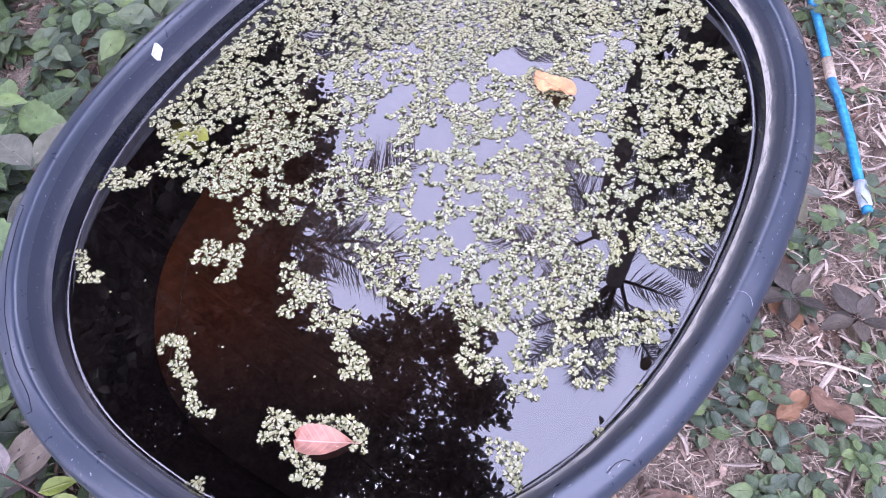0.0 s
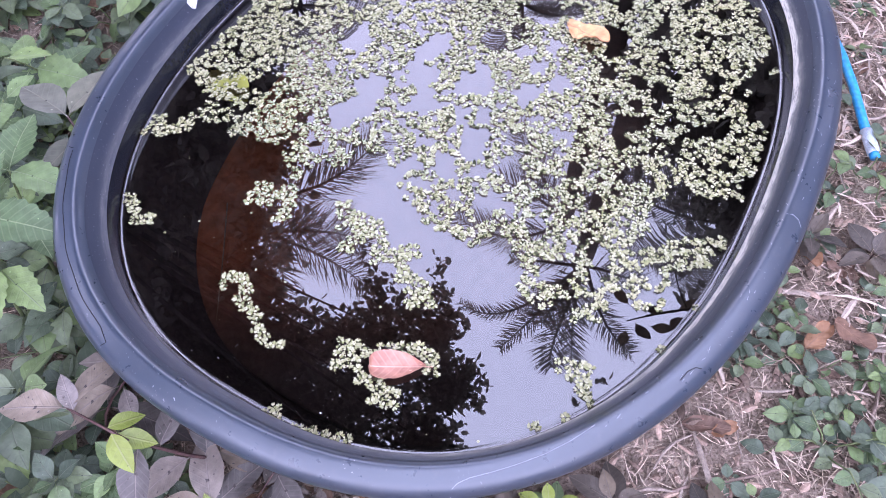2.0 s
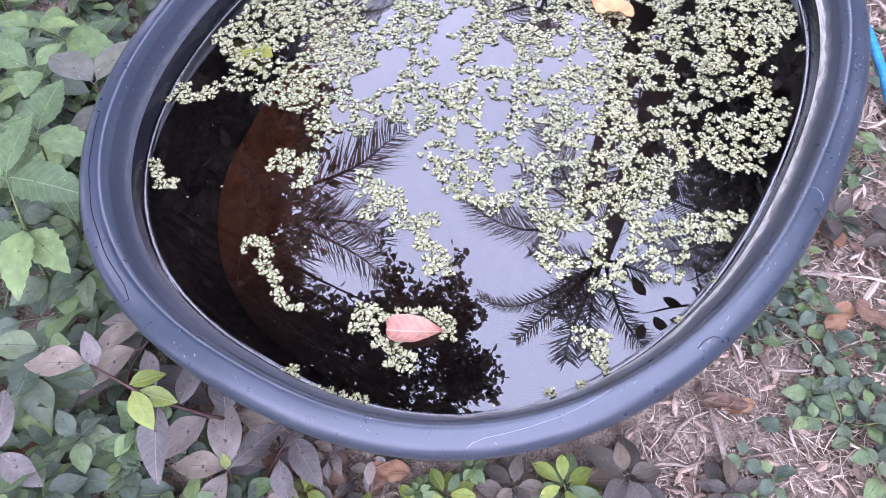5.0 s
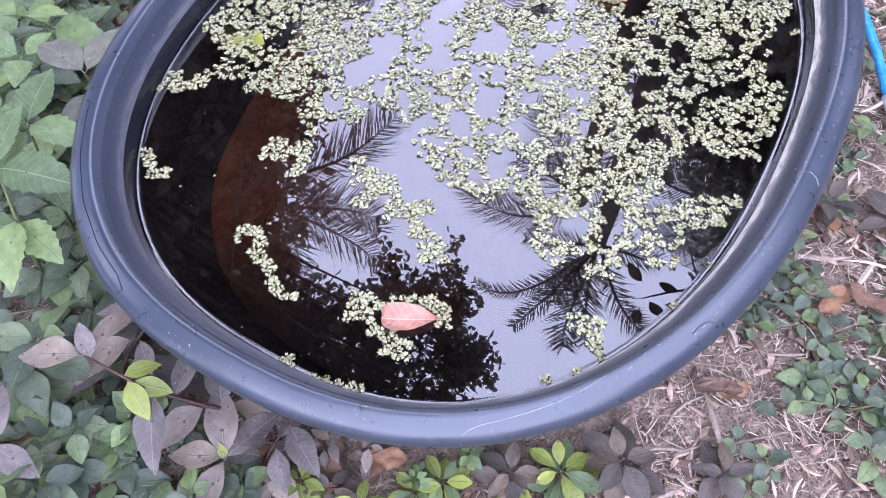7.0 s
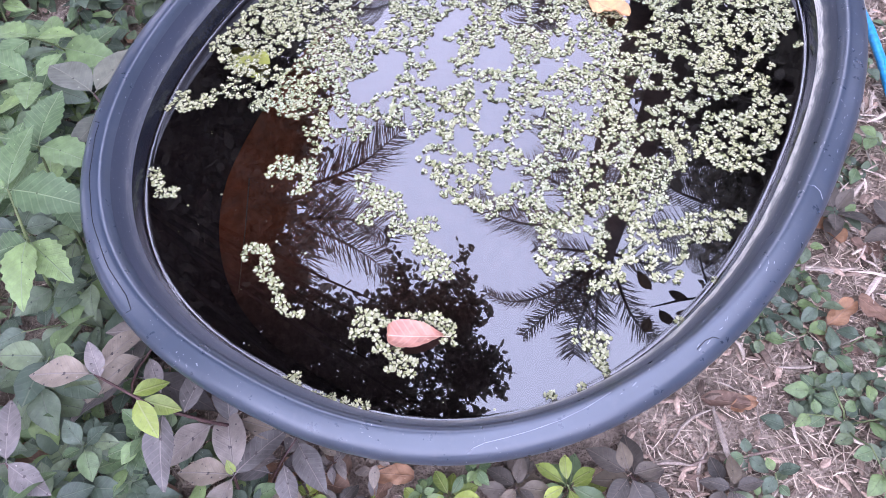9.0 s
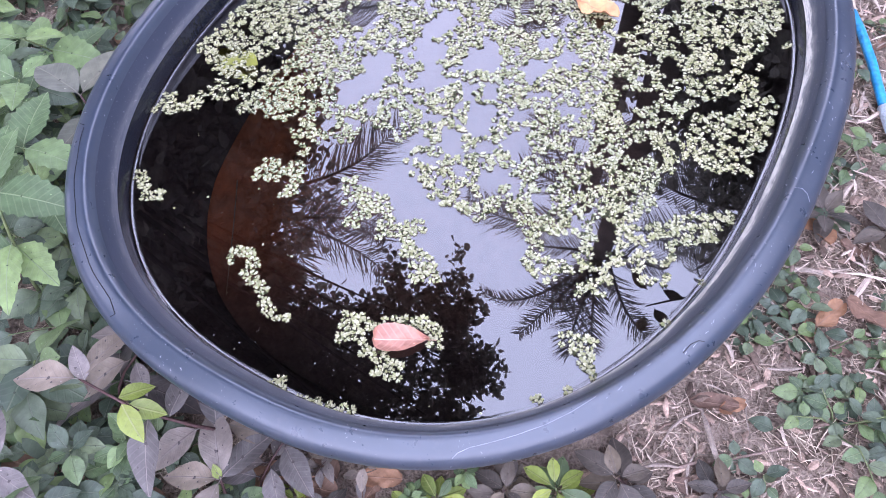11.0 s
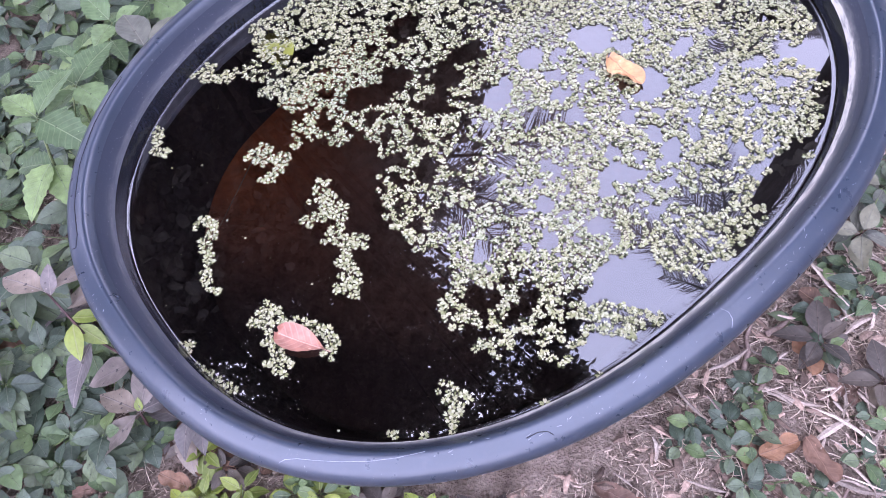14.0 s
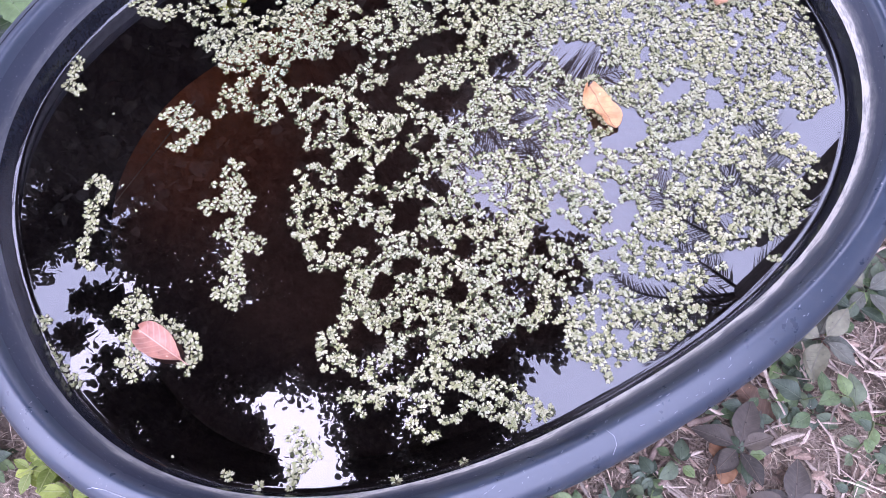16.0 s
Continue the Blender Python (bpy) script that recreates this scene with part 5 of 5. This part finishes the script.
def build_litter():
    right = lambda x, y: 1.0 if x > 0.1 else (0.6 if y < 0.45 else 0.3)
    chips = lambda x, y: 1.0 if x > 0.45 else (0.25 if x > 0.15 else 0.03)
    box = (-0.9, 1.05, 0.1, 1.6)
    tagged(part_mesh("straw_litter", strips(10000, 41, right, (0.008, 0.055), 0.00055, box, 0.009), STRAW, smooth=False), "fine dry straw and fibres over the soil", "litter", kind="stuff")
    tagged(part_mesh("wood_chip_litter", strips(1500, 43, chips, (0.012, 0.07), 0.0018, box, 0.016), CHIP, smooth=False), "pale split bark and wood slivers on the soil", "litter", kind="stuff")
    tagged(part_mesh("bark_litter", strips(20000, 47, lambda x, y: 1.0 if x > -0.4 or y < 0.5 else 0.5, (0.003, 0.014), 0.0010, box, 0.006), FLAKE, smooth=False), "small brown bark flakes and crushed leaf over the soil", "litter", kind="stuff")
    tagged(part_mesh("leaf_litter", strips(2600, 53, lambda x, y: 1.0 if x > -0.3 else 0.35, (0.010, 0.030), 0.0034, box, 0.010), SHRED, smooth=False), "torn brown leaf scraps over the soil", "litter", kind="stuff")
    tagged(part_mesh("bark_strip_litter", strips(150, 57, lambda x, y: 1.0 if x > 0.45 else 0.12, (0.04, 0.11), 0.0030, (0.0, 1.05, 0.3, 1.6), 0.022), CHIP, smooth=False), "long pale strips of split bark on the litter", "litter", kind="stuff")
    rnd = random.Random(51)
    vs, fs = [], []
    while len(vs) < 9000 * 5:
        x, y = rnd.uniform(-0.9, 1.0), rnd.uniform(0.15, 1.6)
        if not clear_of_tub(x, y, -0.02) or rnd.random() > (1.0 if x > -0.3 else 0.3):
            continue
        r = rnd.choice((0.0012, 0.0018, 0.0025, 0.004)) * rnd.uniform(0.7, 1.3)
        z = ground_height(x, y)
        k = len(vs)
        for a in range(4):
            an = 1.57 * a + rnd.uniform(-0.5, 0.5)
            vs.append((x + math.cos(an) * r * rnd.uniform(0.7, 1.4), y + math.sin(an) * r * rnd.uniform(0.7, 1.4), z - 0.0005))
        vs.append((x + rnd.uniform(-0.3, 0.3) * r, y, z + r * rnd.uniform(0.5, 1.1)))
        fs += [(k + a, k + (a + 1) % 4, k + 4) for a in range(4)]
    me = bpy.data.meshes.new("crumbs")
    me.from_pydata(vs, [], fs)
    tagged(part_mesh("soil_crumbs", me, CRUMB, smooth=False), "small crumbs of dry soil and bark", "soil", kind="stuff")
    for x, y, turn, k in ((-0.265, 0.375, 40, 1.0), (-0.235, 0.345, 150, 0.9), (-0.31, 0.36, 260, 1.1), (-0.30, 0.325, 80, 0.8), (-0.18, 0.335, 200, 0.9), (-0.445, 0.345, 20, 1.1), (-0.42, 0.30, 120, 1.0),
                          (-0.11, 0.325, 300, 0.7), (0.395, 0.535, 160, 0.8), (0.43, 0.475, 60, 0.75), (0.50, 0.62, 30, 0.9)):
        ob = part_mesh("dry_leaf", DRY[int(turn) % 3], None)
        ob.matrix_world = pose(x, y, ground_height(x, y) + 0.010, 6, -8, turn) @ Matrix.Scale(k * 0.8, 4)
        tagged(ob, "curled brown dead leaf on the soil", "leaf", "dead leaves")
    for x, y, turn, k in ((-0.594, 0.440, 70, 1.15), (-0.63, 0.415, 130, 0.9), (-0.56, 0.455, 20, 0.8), (-0.335, 0.415, 160, 0.9), (-0.30, 0.395, 250, 0.8), (0.455, 0.555, 210, 0.8), (0.40, 0.52, 300, 0.7), (0.275, 0.43, 100, 0.5), (-0.165, 0.385, 80, 0.7), (-0.245, 0.395, 30, 0.6), (-0.19, 0.392, 140, 0.5), (-0.30, 0.412, 100, 0.7), (-0.06, 0.378, 240, 0.45), (0.45, 0.70, 190, 0.85), (0.50, 0.735, 60, 0.8)):
        ob = part_mesh("dry_leaf", RUST[int(turn) % 2], None)
        ob.matrix_world = pose(x, y, ground_height(x, y) + 0.014, 5, -6, turn) @ Matrix.Scale(k, 4)
        tagged(ob, "rust-brown dead leaf lying on the soil", "leaf", "dead leaves")
    rnd = random.Random(77)
    n = 0
    while n < 70:
        x, y = rnd.uniform(-0.8, 1.0), rnd.uniform(0.05, 1.5)
        if not clear_of_tub(x, y, 0.0):
            continue
        n += 1
        ob = part_mesh("dry_leaf", rnd.choice(DRY), None)
        ob.matrix_world = pose(x, y, ground_height(x, y) + 0.008, rnd.uniform(-10, 10), rnd.uniform(-25, 25), rnd.uniform(0, 360)) @ Matrix.Scale(rnd.uniform(0.45, 0.8), 4)
        tagged(ob, "curled brown dead leaf on the soil", "leaf", "dead leaves")
    for x0, y0, x1, y1, r in ((0.41, 0.63, 0.385, 0.575, 0.0045), (0.405, 0.69, 0.52, 0.80, 0.004), (0.16, 0.36, 0.33, 0.37, 0.0025), (0.38, 0.62, 0.39, 0.74, 0.004), (0.6, 0.62, 0.75, 0.7, 0.004), (0.44, 0.40, 0.52, 0.52, 0.003)):
        rr = random.Random(int(x0 * 977 + y0 * 31))
        pts = []
        for i in range(7):
            s = i / 6
            x, y = x0 + (x1 - x0) * s + rr.uniform(-0.003, 0.003), y0 + (y1 - y0) * s + rr.uniform(-0.003, 0.003)
            pts.append((x, y, ground_height(x, y) + r * 0.8 + 0.006))
        tagged(part("twig", tube(pts, [r * (1.1 - 0.1 * i) for i in range(7)], 7), TWIG), "dry grey-brown twig lying on the litter", "twig", "twigs")


build_litter()


def build_hose():
    hose = base("blue_pipe", Matrix.Identity(4))
    tagged(hose, "thin bright blue plastic water pipe, jointed, on the litter", "pipe")

    def run(pts, r, mat, name, label=""):
        part(name, tube([(x, y, 0.026 + ground_height(x, y)) for x, y in pts], r, 12), mat, hose, label)

    run([(0.668, 1.085), (0.662, 1.03), (0.652, 0.96), (0.641, 0.90), (0.632, 0.86)], 0.0075, HOSE, "pipe")
    run([(0.675, 1.12), (0.69, 1.20), (0.71, 1.32), (0.735, 1.5), (0.76, 1.8)], 0.0075, HOSE, "pipe")
    run([(0.627, 0.825), (0.6255, 0.818), (0.6245, 0.812)], 0.0075, HOSE, "pipe")
    run([(0.676, 1.125), (0.667, 1.08)], 0.0088, STRAW, "wrapping", "pale fibre wrapped round the joint")
    run([(0.633, 0.866), (0.626, 0.82)], 0.0095, JOINT, "joint", "cloudy pale plastic joint")


build_hose()



# ---- trees that the water mirrors, and unseen ones added ----
SEE = Vector((-0.05, 0.62, WATER_Z))


def toward(az, el, dist):
    """A place seen from the water at a bearing (from +y towards +x) and height in degrees."""
    a, e = radians(az), radians(el)
    return SEE + Vector((math.sin(a) * math.cos(e), math.cos(a) * math.cos(e), math.sin(e))) * dist


def leaf_cloud(clumps, size, seed):
    """One mesh of many small folded leaves in uneven clumps: (centre, radius, count)."""
    rg = np.random.RandomState(seed)
    pos = []
    for c, r, cnt in clumps:
        d = rg.normal(size=(cnt, 3))
        d /= np.linalg.norm(d, axis=1)[:, None]
        rad = r * rg.uniform(0, 1, cnt) ** 0.45 * (0.75 + 0.5 * rg.uniform(0, 1, cnt))
        pos.append(np.array(c) + d * rad[:, None] * [1, 1, 0.6])
    p = np.concatenate(pos)
    n = len(p)

    def unit(v):
        return v / np.linalg.norm(v, axis=1)[:, None]

    L = (size * rg.uniform(0.6, 1.25, n))[:, None]
    a = unit(rg.normal(size=(n, 3)) + [0, 0, -0.5])
    b = unit(np.cross(a, rg.normal(size=(n, 3))))
    nn = np.cross(a, b)
    w = rg.uniform(0.25, 0.34, n)[:, None] * L
    vs = np.stack([p, p + a * L * 0.28 + b * w + nn * w * 0.3, p + a * L * 0.68 + b * w * 0.85 + nn * w * 0.3, p + a * L,
                   p + a * L * 0.68 - b * w * 0.85 + nn * w * 0.3, p + a * L * 0.28 - b * w + nn * w * 0.3], axis=1).reshape(-1, 3)
    k = 6 * np.arange(n)[:, None]
    fs = np.concatenate([k + [0, 1, 2, 3], k + [0, 3, 4, 5]])
    me = bpy.data.meshes.new("crown")
    me.from_pydata(vs.tolist(), [], fs.tolist())
    return me


def build_tree(foot, crown, size, seed, label, trunk=0.14, fork=0.45):
    tree = base("tree", Matrix.Identity(4))
    tagged(tree, label, "tree")
    foot = Vector(foot)
    top = sum((Vector(c) for c, r, n in crown), Vector()) / len(crown)
    rnd = random.Random(seed)
    crotch = foot.lerp(top, fork)
    crotch.x, crotch.y = foot.x + (top.x - foot.x) * 0.25, foot.y + (top.y - foot.y) * 0.25
    pts = [foot + (crotch - foot) * s + Vector((rnd.uniform(-1, 1), rnd.uniform(-1, 1), 0)) * 0.06 * (s > 0) for s in (0, 0.2, 0.4, 0.6, 0.8, 1)]
    part("trunk", tube(pts, [trunk * (1.35 if i == 0 else 1.05 - 0.08 * i) for i in range(6)], 10), BARK, tree)
    for c, r, n in crown[:6]:
        c = Vector(c)
        b1 = pts[-1].lerp(c, 0.4) + Vector((0, 0, 0.25))
        ends = [pts[-1], b1, pts[-1].lerp(c, 0.75) + Vector((0, 0, 0.15)), c]
        part("limb", tube(ends, [trunk * 0.20, trunk * 0.14, trunk * 0.08, trunk * 0.03], 6), BARK, tree)
    part_mesh("crown", leaf_cloud(crown, size, seed), TREE_LEAF, tree, smooth=False)
    return tree


def build_palm(foot, top, fronds, length, seed, label):
    palm = base("palm", Matrix.Identity(4))
    tagged(palm, label, "palm tree")
    rnd = random.Random(seed)
    foot, top = Vector(foot), Vector(top)
    pts = [foot.lerp(top, s) + Vector((0.25 * math.sin(s * 2.6), 0.1 * math.sin(s * 3), 0)) * (1 - s) for s in [i / 9 for i in range(10)]]
    part("trunk", tube(pts, [0.17 - 0.008 * i for i in range(10)], 10), BARK, palm)
    for i in range(fronds):
        az = 2 * math.pi * (i + rnd.uniform(-0.3, 0.3)) / fronds
        lift = rnd.uniform(-0.1, 0.9)
        L = length * rnd.uniform(0.8, 1.1)
        d = Vector((math.cos(az), math.sin(az), 0))
        spine = []
        for k in range(15):
            s = k / 14
            spine.append(top + d * (L * (s - 0.12 * s * s) * math.cos(lift * 0.7)) + Vector((0, 0, L * (lift * s - (0.55 + 0.4 * lift) * s * s))))
        vs, fs = [], []
        side = d.cross(Vector((0, 0, 1))).normalized()
        n = 50
        for j in range(n):
            s = 0.1 + 0.9 * j / n
            f = s * 14
            a = min(int(f), 13)
            p = spine[a].lerp(spine[a + 1], f - a)
            along = (spine[a + 1] - spine[a]).normalized()
            ll = 0.27 * L * math.sin(math.pi * (0.12 + 0.86 * s)) ** 0.7 * rnd.uniform(0.85, 1.1)
            for sg in (-1, 1):
                way = (side * sg * 0.85 + along * 0.55 + Vector((0, 0, -0.25 + rnd.uniform(-0.1, 0.1)))).normalized()
                w = along * 0.009
                q = p + way * ll * 0.55
                e = p + way * ll + Vector((0, 0, -0.28 * ll))
                k0 = len(vs)
                vs += [p - w, p + w, q + w, q - w, e]
                fs += [(k0, k0 + 1, k0 + 2, k0 + 3), (k0 + 3, k0 + 2, k0 + 4)]
        me = bpy.data.meshes.new("frond")
        me.from_pydata([tuple(v) for v in vs], [], fs)
        fr = part_mesh("frond", me, PALM_LEAF, palm, smooth=False)
        part("rib", tube(spine, [0.028 - 0.0017 * k for k in range(15)], 5), PALM_LEAF, fr)
    return palm


def bent(points, count):
    """Even points on a smooth curve through three or four points."""
    pts = [np.array(p) for p in points]
    m = len(pts) - 1
    out = []
    for i in range(count):
        t = m * i / (count - 1)
        out.append(Vector(sum(p * np.prod([(t - q) / (j - q) for q in range(m + 1) if q != j]) for j, p in enumerate(pts))))
    return out


def build_near_palm(foot, fronds, seed, label):
    """A palm whose fronds each follow a bent rib: (rib points, leaflet length)."""
    rnd = random.Random(seed)
    palm = base("palm", Matrix.Identity(4))
    tagged(palm, label, "palm tree")
    top = Vector(fronds[0][0][0])
    foot = Vector(foot)
    pts = [foot.lerp(top, i / 9) + Vector((0.2 * math.sin(i * 0.3), 0.1 * math.sin(i * 0.35), 0)) * (1 - i / 9) for i in range(10)]
    part("trunk", tube(pts, [0.16 - 0.007 * i for i in range(10)], 10), BARK, palm)
    for ribs, reach in fronds:
        spine = bent(ribs, 19)
        vs, fs = [], []
        long = sum((q - p).length for p, q in zip(spine, spine[1:]))
        n = max(14, int(long / 0.019))
        for j in range(n):
            s = 0.14 + 0.86 * j / n
            f = s * 18
            a = min(int(f), 17)
            p = spine[a].lerp(spine[a + 1], f - a)
            along = (spine[a + 1] - spine[a]).normalized()
            side = along.cross((p - SEE).normalized()).normalized()
            ll = reach * math.sin(math.pi * (0.22 + 0.70 * s)) ** 0.6
            for sg in (-1, 1):
                if rnd.random() < 0.06:
                    continue
                way = (side * sg * rnd.uniform(0.65, 0.95) + along * rnd.uniform(0.45, 1.0) + Vector((0, 0, rnd.uniform(-0.6, 0.05)))).normalized()
                l2 = ll * rnd.uniform(0.75, 1.1)
                w = along * rnd.uniform(0.0055, 0.0085)
                q = p + way * l2 * 0.5
                e = p + way * l2 + Vector((0, 0, -0.16 * l2)) + along * 0.10 * l2
                k = len(vs)
                vs += [p - w * 0.7, p + w * 0.7, q + w, q - w, e]
                fs += [(k, k + 1, k + 2, k + 3), (k + 3, k + 2, k + 4)]
        me = bpy.data.meshes.new("frond")
        me.from_pydata([tuple(v) for v in vs], [], fs)
        fr = part_mesh("frond", me, PALM_LEAF, palm, smooth=False)
        part("rib", tube(spine, [0.024 - 0.0011 * k for k in range(19)], 5), PALM_LEAF, fr)
    return palm


def build_sapling():
    """A thin young tree that reaches over the tub with a few large leaves."""
    ends = [toward(51.4, 56.9, 3.04), toward(47.5, 59.1, 3.01), toward(43.9, 61.1, 2.99)]
    foot = Vector((1.95, 1.75, 0))
    path = [foot, foot + Vector((-0.1, 0.02, 1.0)), foot + Vector((-0.28, 0.0, 1.9)), ends[0] + Vector((0.2, 0.02, 0.02)), *ends]
    tree = base("sapling", Matrix.Identity(4))
    tagged(tree, "thin leaning sapling with a few large oval leaves", "tree")
    part("stem", tube(path, [0.022, 0.019, 0.016, 0.009, 0.007, 0.006, 0.003], 7), BARK, tree)
    blade = leaf_mesh("leaf", 0.13, 0.062, LEAF_DARK, 8, 0.45, 0.2, 0.2, seed=3)
    for az, el, d, tz, size in ((42.6, 59.6, 3.0, 30, 1.0), (45.4, 60.8, 3.0, 200, 1.0), (48.2, 60.3, 3.0, 250, 0.95), (44.8, 61.9, 2.99, 150, 0.9), (48.8, 58.4, 3.02, 70, 0.9), (50.3, 57.4, 3.03, 280, 1.0), (52, 57.6, 3.03, 120, 1.0)):
        ob = part_mesh("leaf", blade, None, tree)
        ob.matrix_world = Matrix.Translation(toward(az, el, d)) @ pose(0, 0, 0, -10, 0, tz) @ Matrix.Scale(size, 4)
    twig = [toward(45.7, 54.3, 3.05), toward(48.0, 55.6, 3.04), toward(49.7, 56.3, 3.04), toward(51.4, 56.9, 3.04)]
    part("twig", tube(twig, [0.003, 0.004, 0.004, 0.005], 5), BARK, tree)


def on_ground(p):
    return Vector((p.x, p.y, 0))


def build_surroundings():
    # leafy tree overhead, open to the sky towards +x
    crown = [(toward(az, el, 5.0), r, n) for az, el, r, n in (
        (-9, 65.3, 0.30, 250), (-20, 65, 0.30, 300), (-16, 70.5, 0.44, 620), (3, 71, 0.24, 190), (-28, 77, 0.44, 560), (-5, 76, 0.3, 420), (-62, 79, 0.34, 520),
        (-95, 69.5, 0.30, 500), (-79, 49, 0.34, 560), (-76, 61, 0.36, 560), (-15, 82, 0.34, 420), (-90, 85, 0.30, 420), (-140, 84, 0.40, 520), (-104, 57, 0.26, 380),
        (4.4, 65.6, 0.18, 75), (3.2, 63.0, 0.16, 40), (3.6, 60.3, 0.12, 13), (-1.8, 64.2, 0.19, 80), (-8.5, 61.8, 0.17, 55), (-8.6, 59.4, 0.05, 5), (-8.9, 57.5, 0.05, 4), (0.6, 67.2, 0.22, 220), (9.3, 70.2, 0.14, 55), (5, 72, 0.18, 120), (14, 70.8, 0.08, 11), (12.6, 72.7, 0.09, 16), (-25.2, 60.2, 0.06, 8), (-28.6, 63.6, 0.20, 150), (-33, 64, 0.14, 60),
        (-84, 58.5, 0.20, 240), (-98, 61.5, 0.32, 520), (-108, 73, 0.30, 460), (-62, 73, 0.30, 520), (-128, 77, 0.42, 640), (-125, 66, 0.5, 760), (-112, 66, 0.42, 700),
        (-85, 66.5, 0.24, 330), (-100, 66, 0.26, 360), (-112, 60, 0.42, 620), (-118, 54, 0.45, 620), (-74, 55.5, 0.36, 620), (-70, 67, 0.26, 420), (20, 84, 0.34, 400), (-86, 48.5, 0.25, 330), (-91, 55.2, 0.13, 90), (-80, 51.8, 0.13, 110), (-86, 54.3, 0.11, 60), (-92, 58.5, 0.13, 60), (-84.5, 56, 0.15, 130), (-92, 65, 0.30, 520), (-100, 73, 0.20, 280), (-93.5, 72, 0.15, 190), (-78, 64.5, 0.30, 520), (-80, 69, 0.20, 280), (-74, 70, 0.14, 140), (40, 70, 0.02, 3), (43, 67, 0.05, 4), (-33, 84.5, 0.3, 420), (0, 80, 0.3, 400), (35, 80, 0.2, 160), (-104, 69, 0.3, 480), (-75, 82, 0.24, 300))]
    crown += [(toward(az + (el % 2) * 3, el, 5.4), 0.54, 950) for az in (-37, -46, -55, -64) for el in (49, 56, 63, 70)]
    crown += [(toward(az, el, 5.4), r, n) for az, el, r, n in ((-19.5, 47, 0.36, 600), (-17, 43, 0.38, 650), (-26, 52, 0.25, 300), (-28.5, 57, 0.25, 300), (-24, 44, 0.46, 850), (-20, 39.5, 0.5, 900), (-31, 48, 0.44, 700), (-32, 55, 0.42, 700), (-29, 62, 0.42, 330), (-28, 69, 0.46, 380), (-72, 45, 0.5, 850), (-88, 46, 0.42, 700), (-98, 50, 0.4, 600))]
    build_tree(on_ground(toward(-44, 40, 5.6)), [(c, r, int(n * 2.1)) for c, r, n in crown], 0.072, 5, "leafy broadleaf tree leaning over the tub, dark against the sky", 0.12)
    # dense dark growth; the last three are added unseen to darken the rim
    for az, el, d, r, n in ((-38, 47, 6.5, 1.5, 9000), (-60, 46, 6.0, 1.3, 7000), (-24, 36, 7.5, 1.2, 5000), (42, 40, 6.0, 1.3, 7000), (58, 46, 6.0, 1.3, 6500),
                            (-95, 38, 6.5, 1.5, 6500), (78, 30, 7.0, 1.6, 6500), (104, 29, 7.0, 1.6, 6500), (128, 27, 7.0, 1.6, 5500)):
        c = toward(az, el, d)
        parts = [(c, r, n), (c + Vector((0.5, -0.4, -r)), r * 0.9, n // 2), (c + Vector((-0.6, 0.5, -1.7 * r)), r, n // 2)]
        build_tree(on_ground(c), parts, 0.11, int(az + 400), "dense dark-leaved tree by the tub, mirrored or added unseen", 0.12)
    # ring of trees added out of view, closing off the low sky
    for i in range(14):
        az = 360 / 14 * i + 7
        c = toward(az, 16, 8.5)
        build_tree(on_ground(c), [(c, 1.7, 1700), (c - Vector((0.4, 0.5, 1.2)), 1.7, 1400)], 0.24, 70 + i, "low leafy tree added out of view round the tub", 0.1)
    for az, el, d, nf, L, s in ((45, 50, 8.4, 12, 2.2, 21), (-9, 37, 11.0, 11, 2.0, 31), (14, 38, 12.0, 11, 1.8, 12)):
        c = toward(az, el, d)
        build_palm(on_ground(c), c, nf, L, s, "coconut palm with drooping feathery fronds")

    near = [((-22.6, 52.7), (-19.0, 55.2), (-14.1, 58.0), (-9.7, 61.2), 0.42), ((-22.4, 52.4), (-17.6, 54.4), (-11.9, 55.7), (-8.3, 58.2), 0.42), ((-22.6, 53.2), (-21.9, 55.8), (-23.7, 59.2), 0.36),
            ((-21.3, 50.9), (-13.2, 51.2), (-8.0, 50.3), (-2.8, 48.3), 0.46), ((-22.1, 52.0), (-18.1, 52.4), (-15.2, 54.9), 0.40), ((-22.4, 52.4), (-25, 49), (-29, 47), 0.4)]
    over = [((23.8, 55.0), (18.3, 57.0), (11.9, 57.0), (5.6, 55.1), 0.40), ((23.6, 54.8), (18.8, 53.4), (13.6, 52.3), 0.42), ((23.6, 54.8), (19.0, 51.3), (15.1, 47.8), 0.44), ((23.6, 54.8), (28, 52), (33, 51), 0.42), ((23.6, 54.8), (25, 51), (26, 47), 0.44)]
    tall = [((28.6, 58.4), (23.5, 61.8), (16.2, 64.1), (7.7, 63.4), 0.17), ((28.6, 58.4), (25.3, 62.0), (21.3, 64.9), (17.0, 67.2), 0.22), ((28.9, 58.5), (28.5, 62.3), (28.2, 65.6), (29.4, 67.7), 0.34), ((29.7, 58.4), (34.0, 61.3), (38.5, 62.9), (43.1, 63.5), 0.26),
            ((28.6, 58.4), (22.0, 58.9), (16.7, 59.2), 0.22), ((29.5, 58.2), (34.2, 58.0), (38.9, 57.8), 0.28), ((29.1, 58.3), (28.4, 55.0), (29.7, 51.6), 0.34), ((29.1, 58.3), (29.5, 61.1), (31.0, 64.0), (33.5, 66.8), 0.30), ((29.0, 58.4), (26.6, 61.5), (25.0, 64.2), 0.34)]
    for d, seed, fronds in ((7.0, 3, near), (8.0, 8, over), (7.0, 21, tall)):
        build_near_palm(on_ground(toward(*fronds[0][0], d)), [([toward(az, el, d) for az, el in f[:-1]], f[-1]) for f in fronds], seed, "coconut palm with arching feathery fronds")
    build_sapling()


build_surroundings()
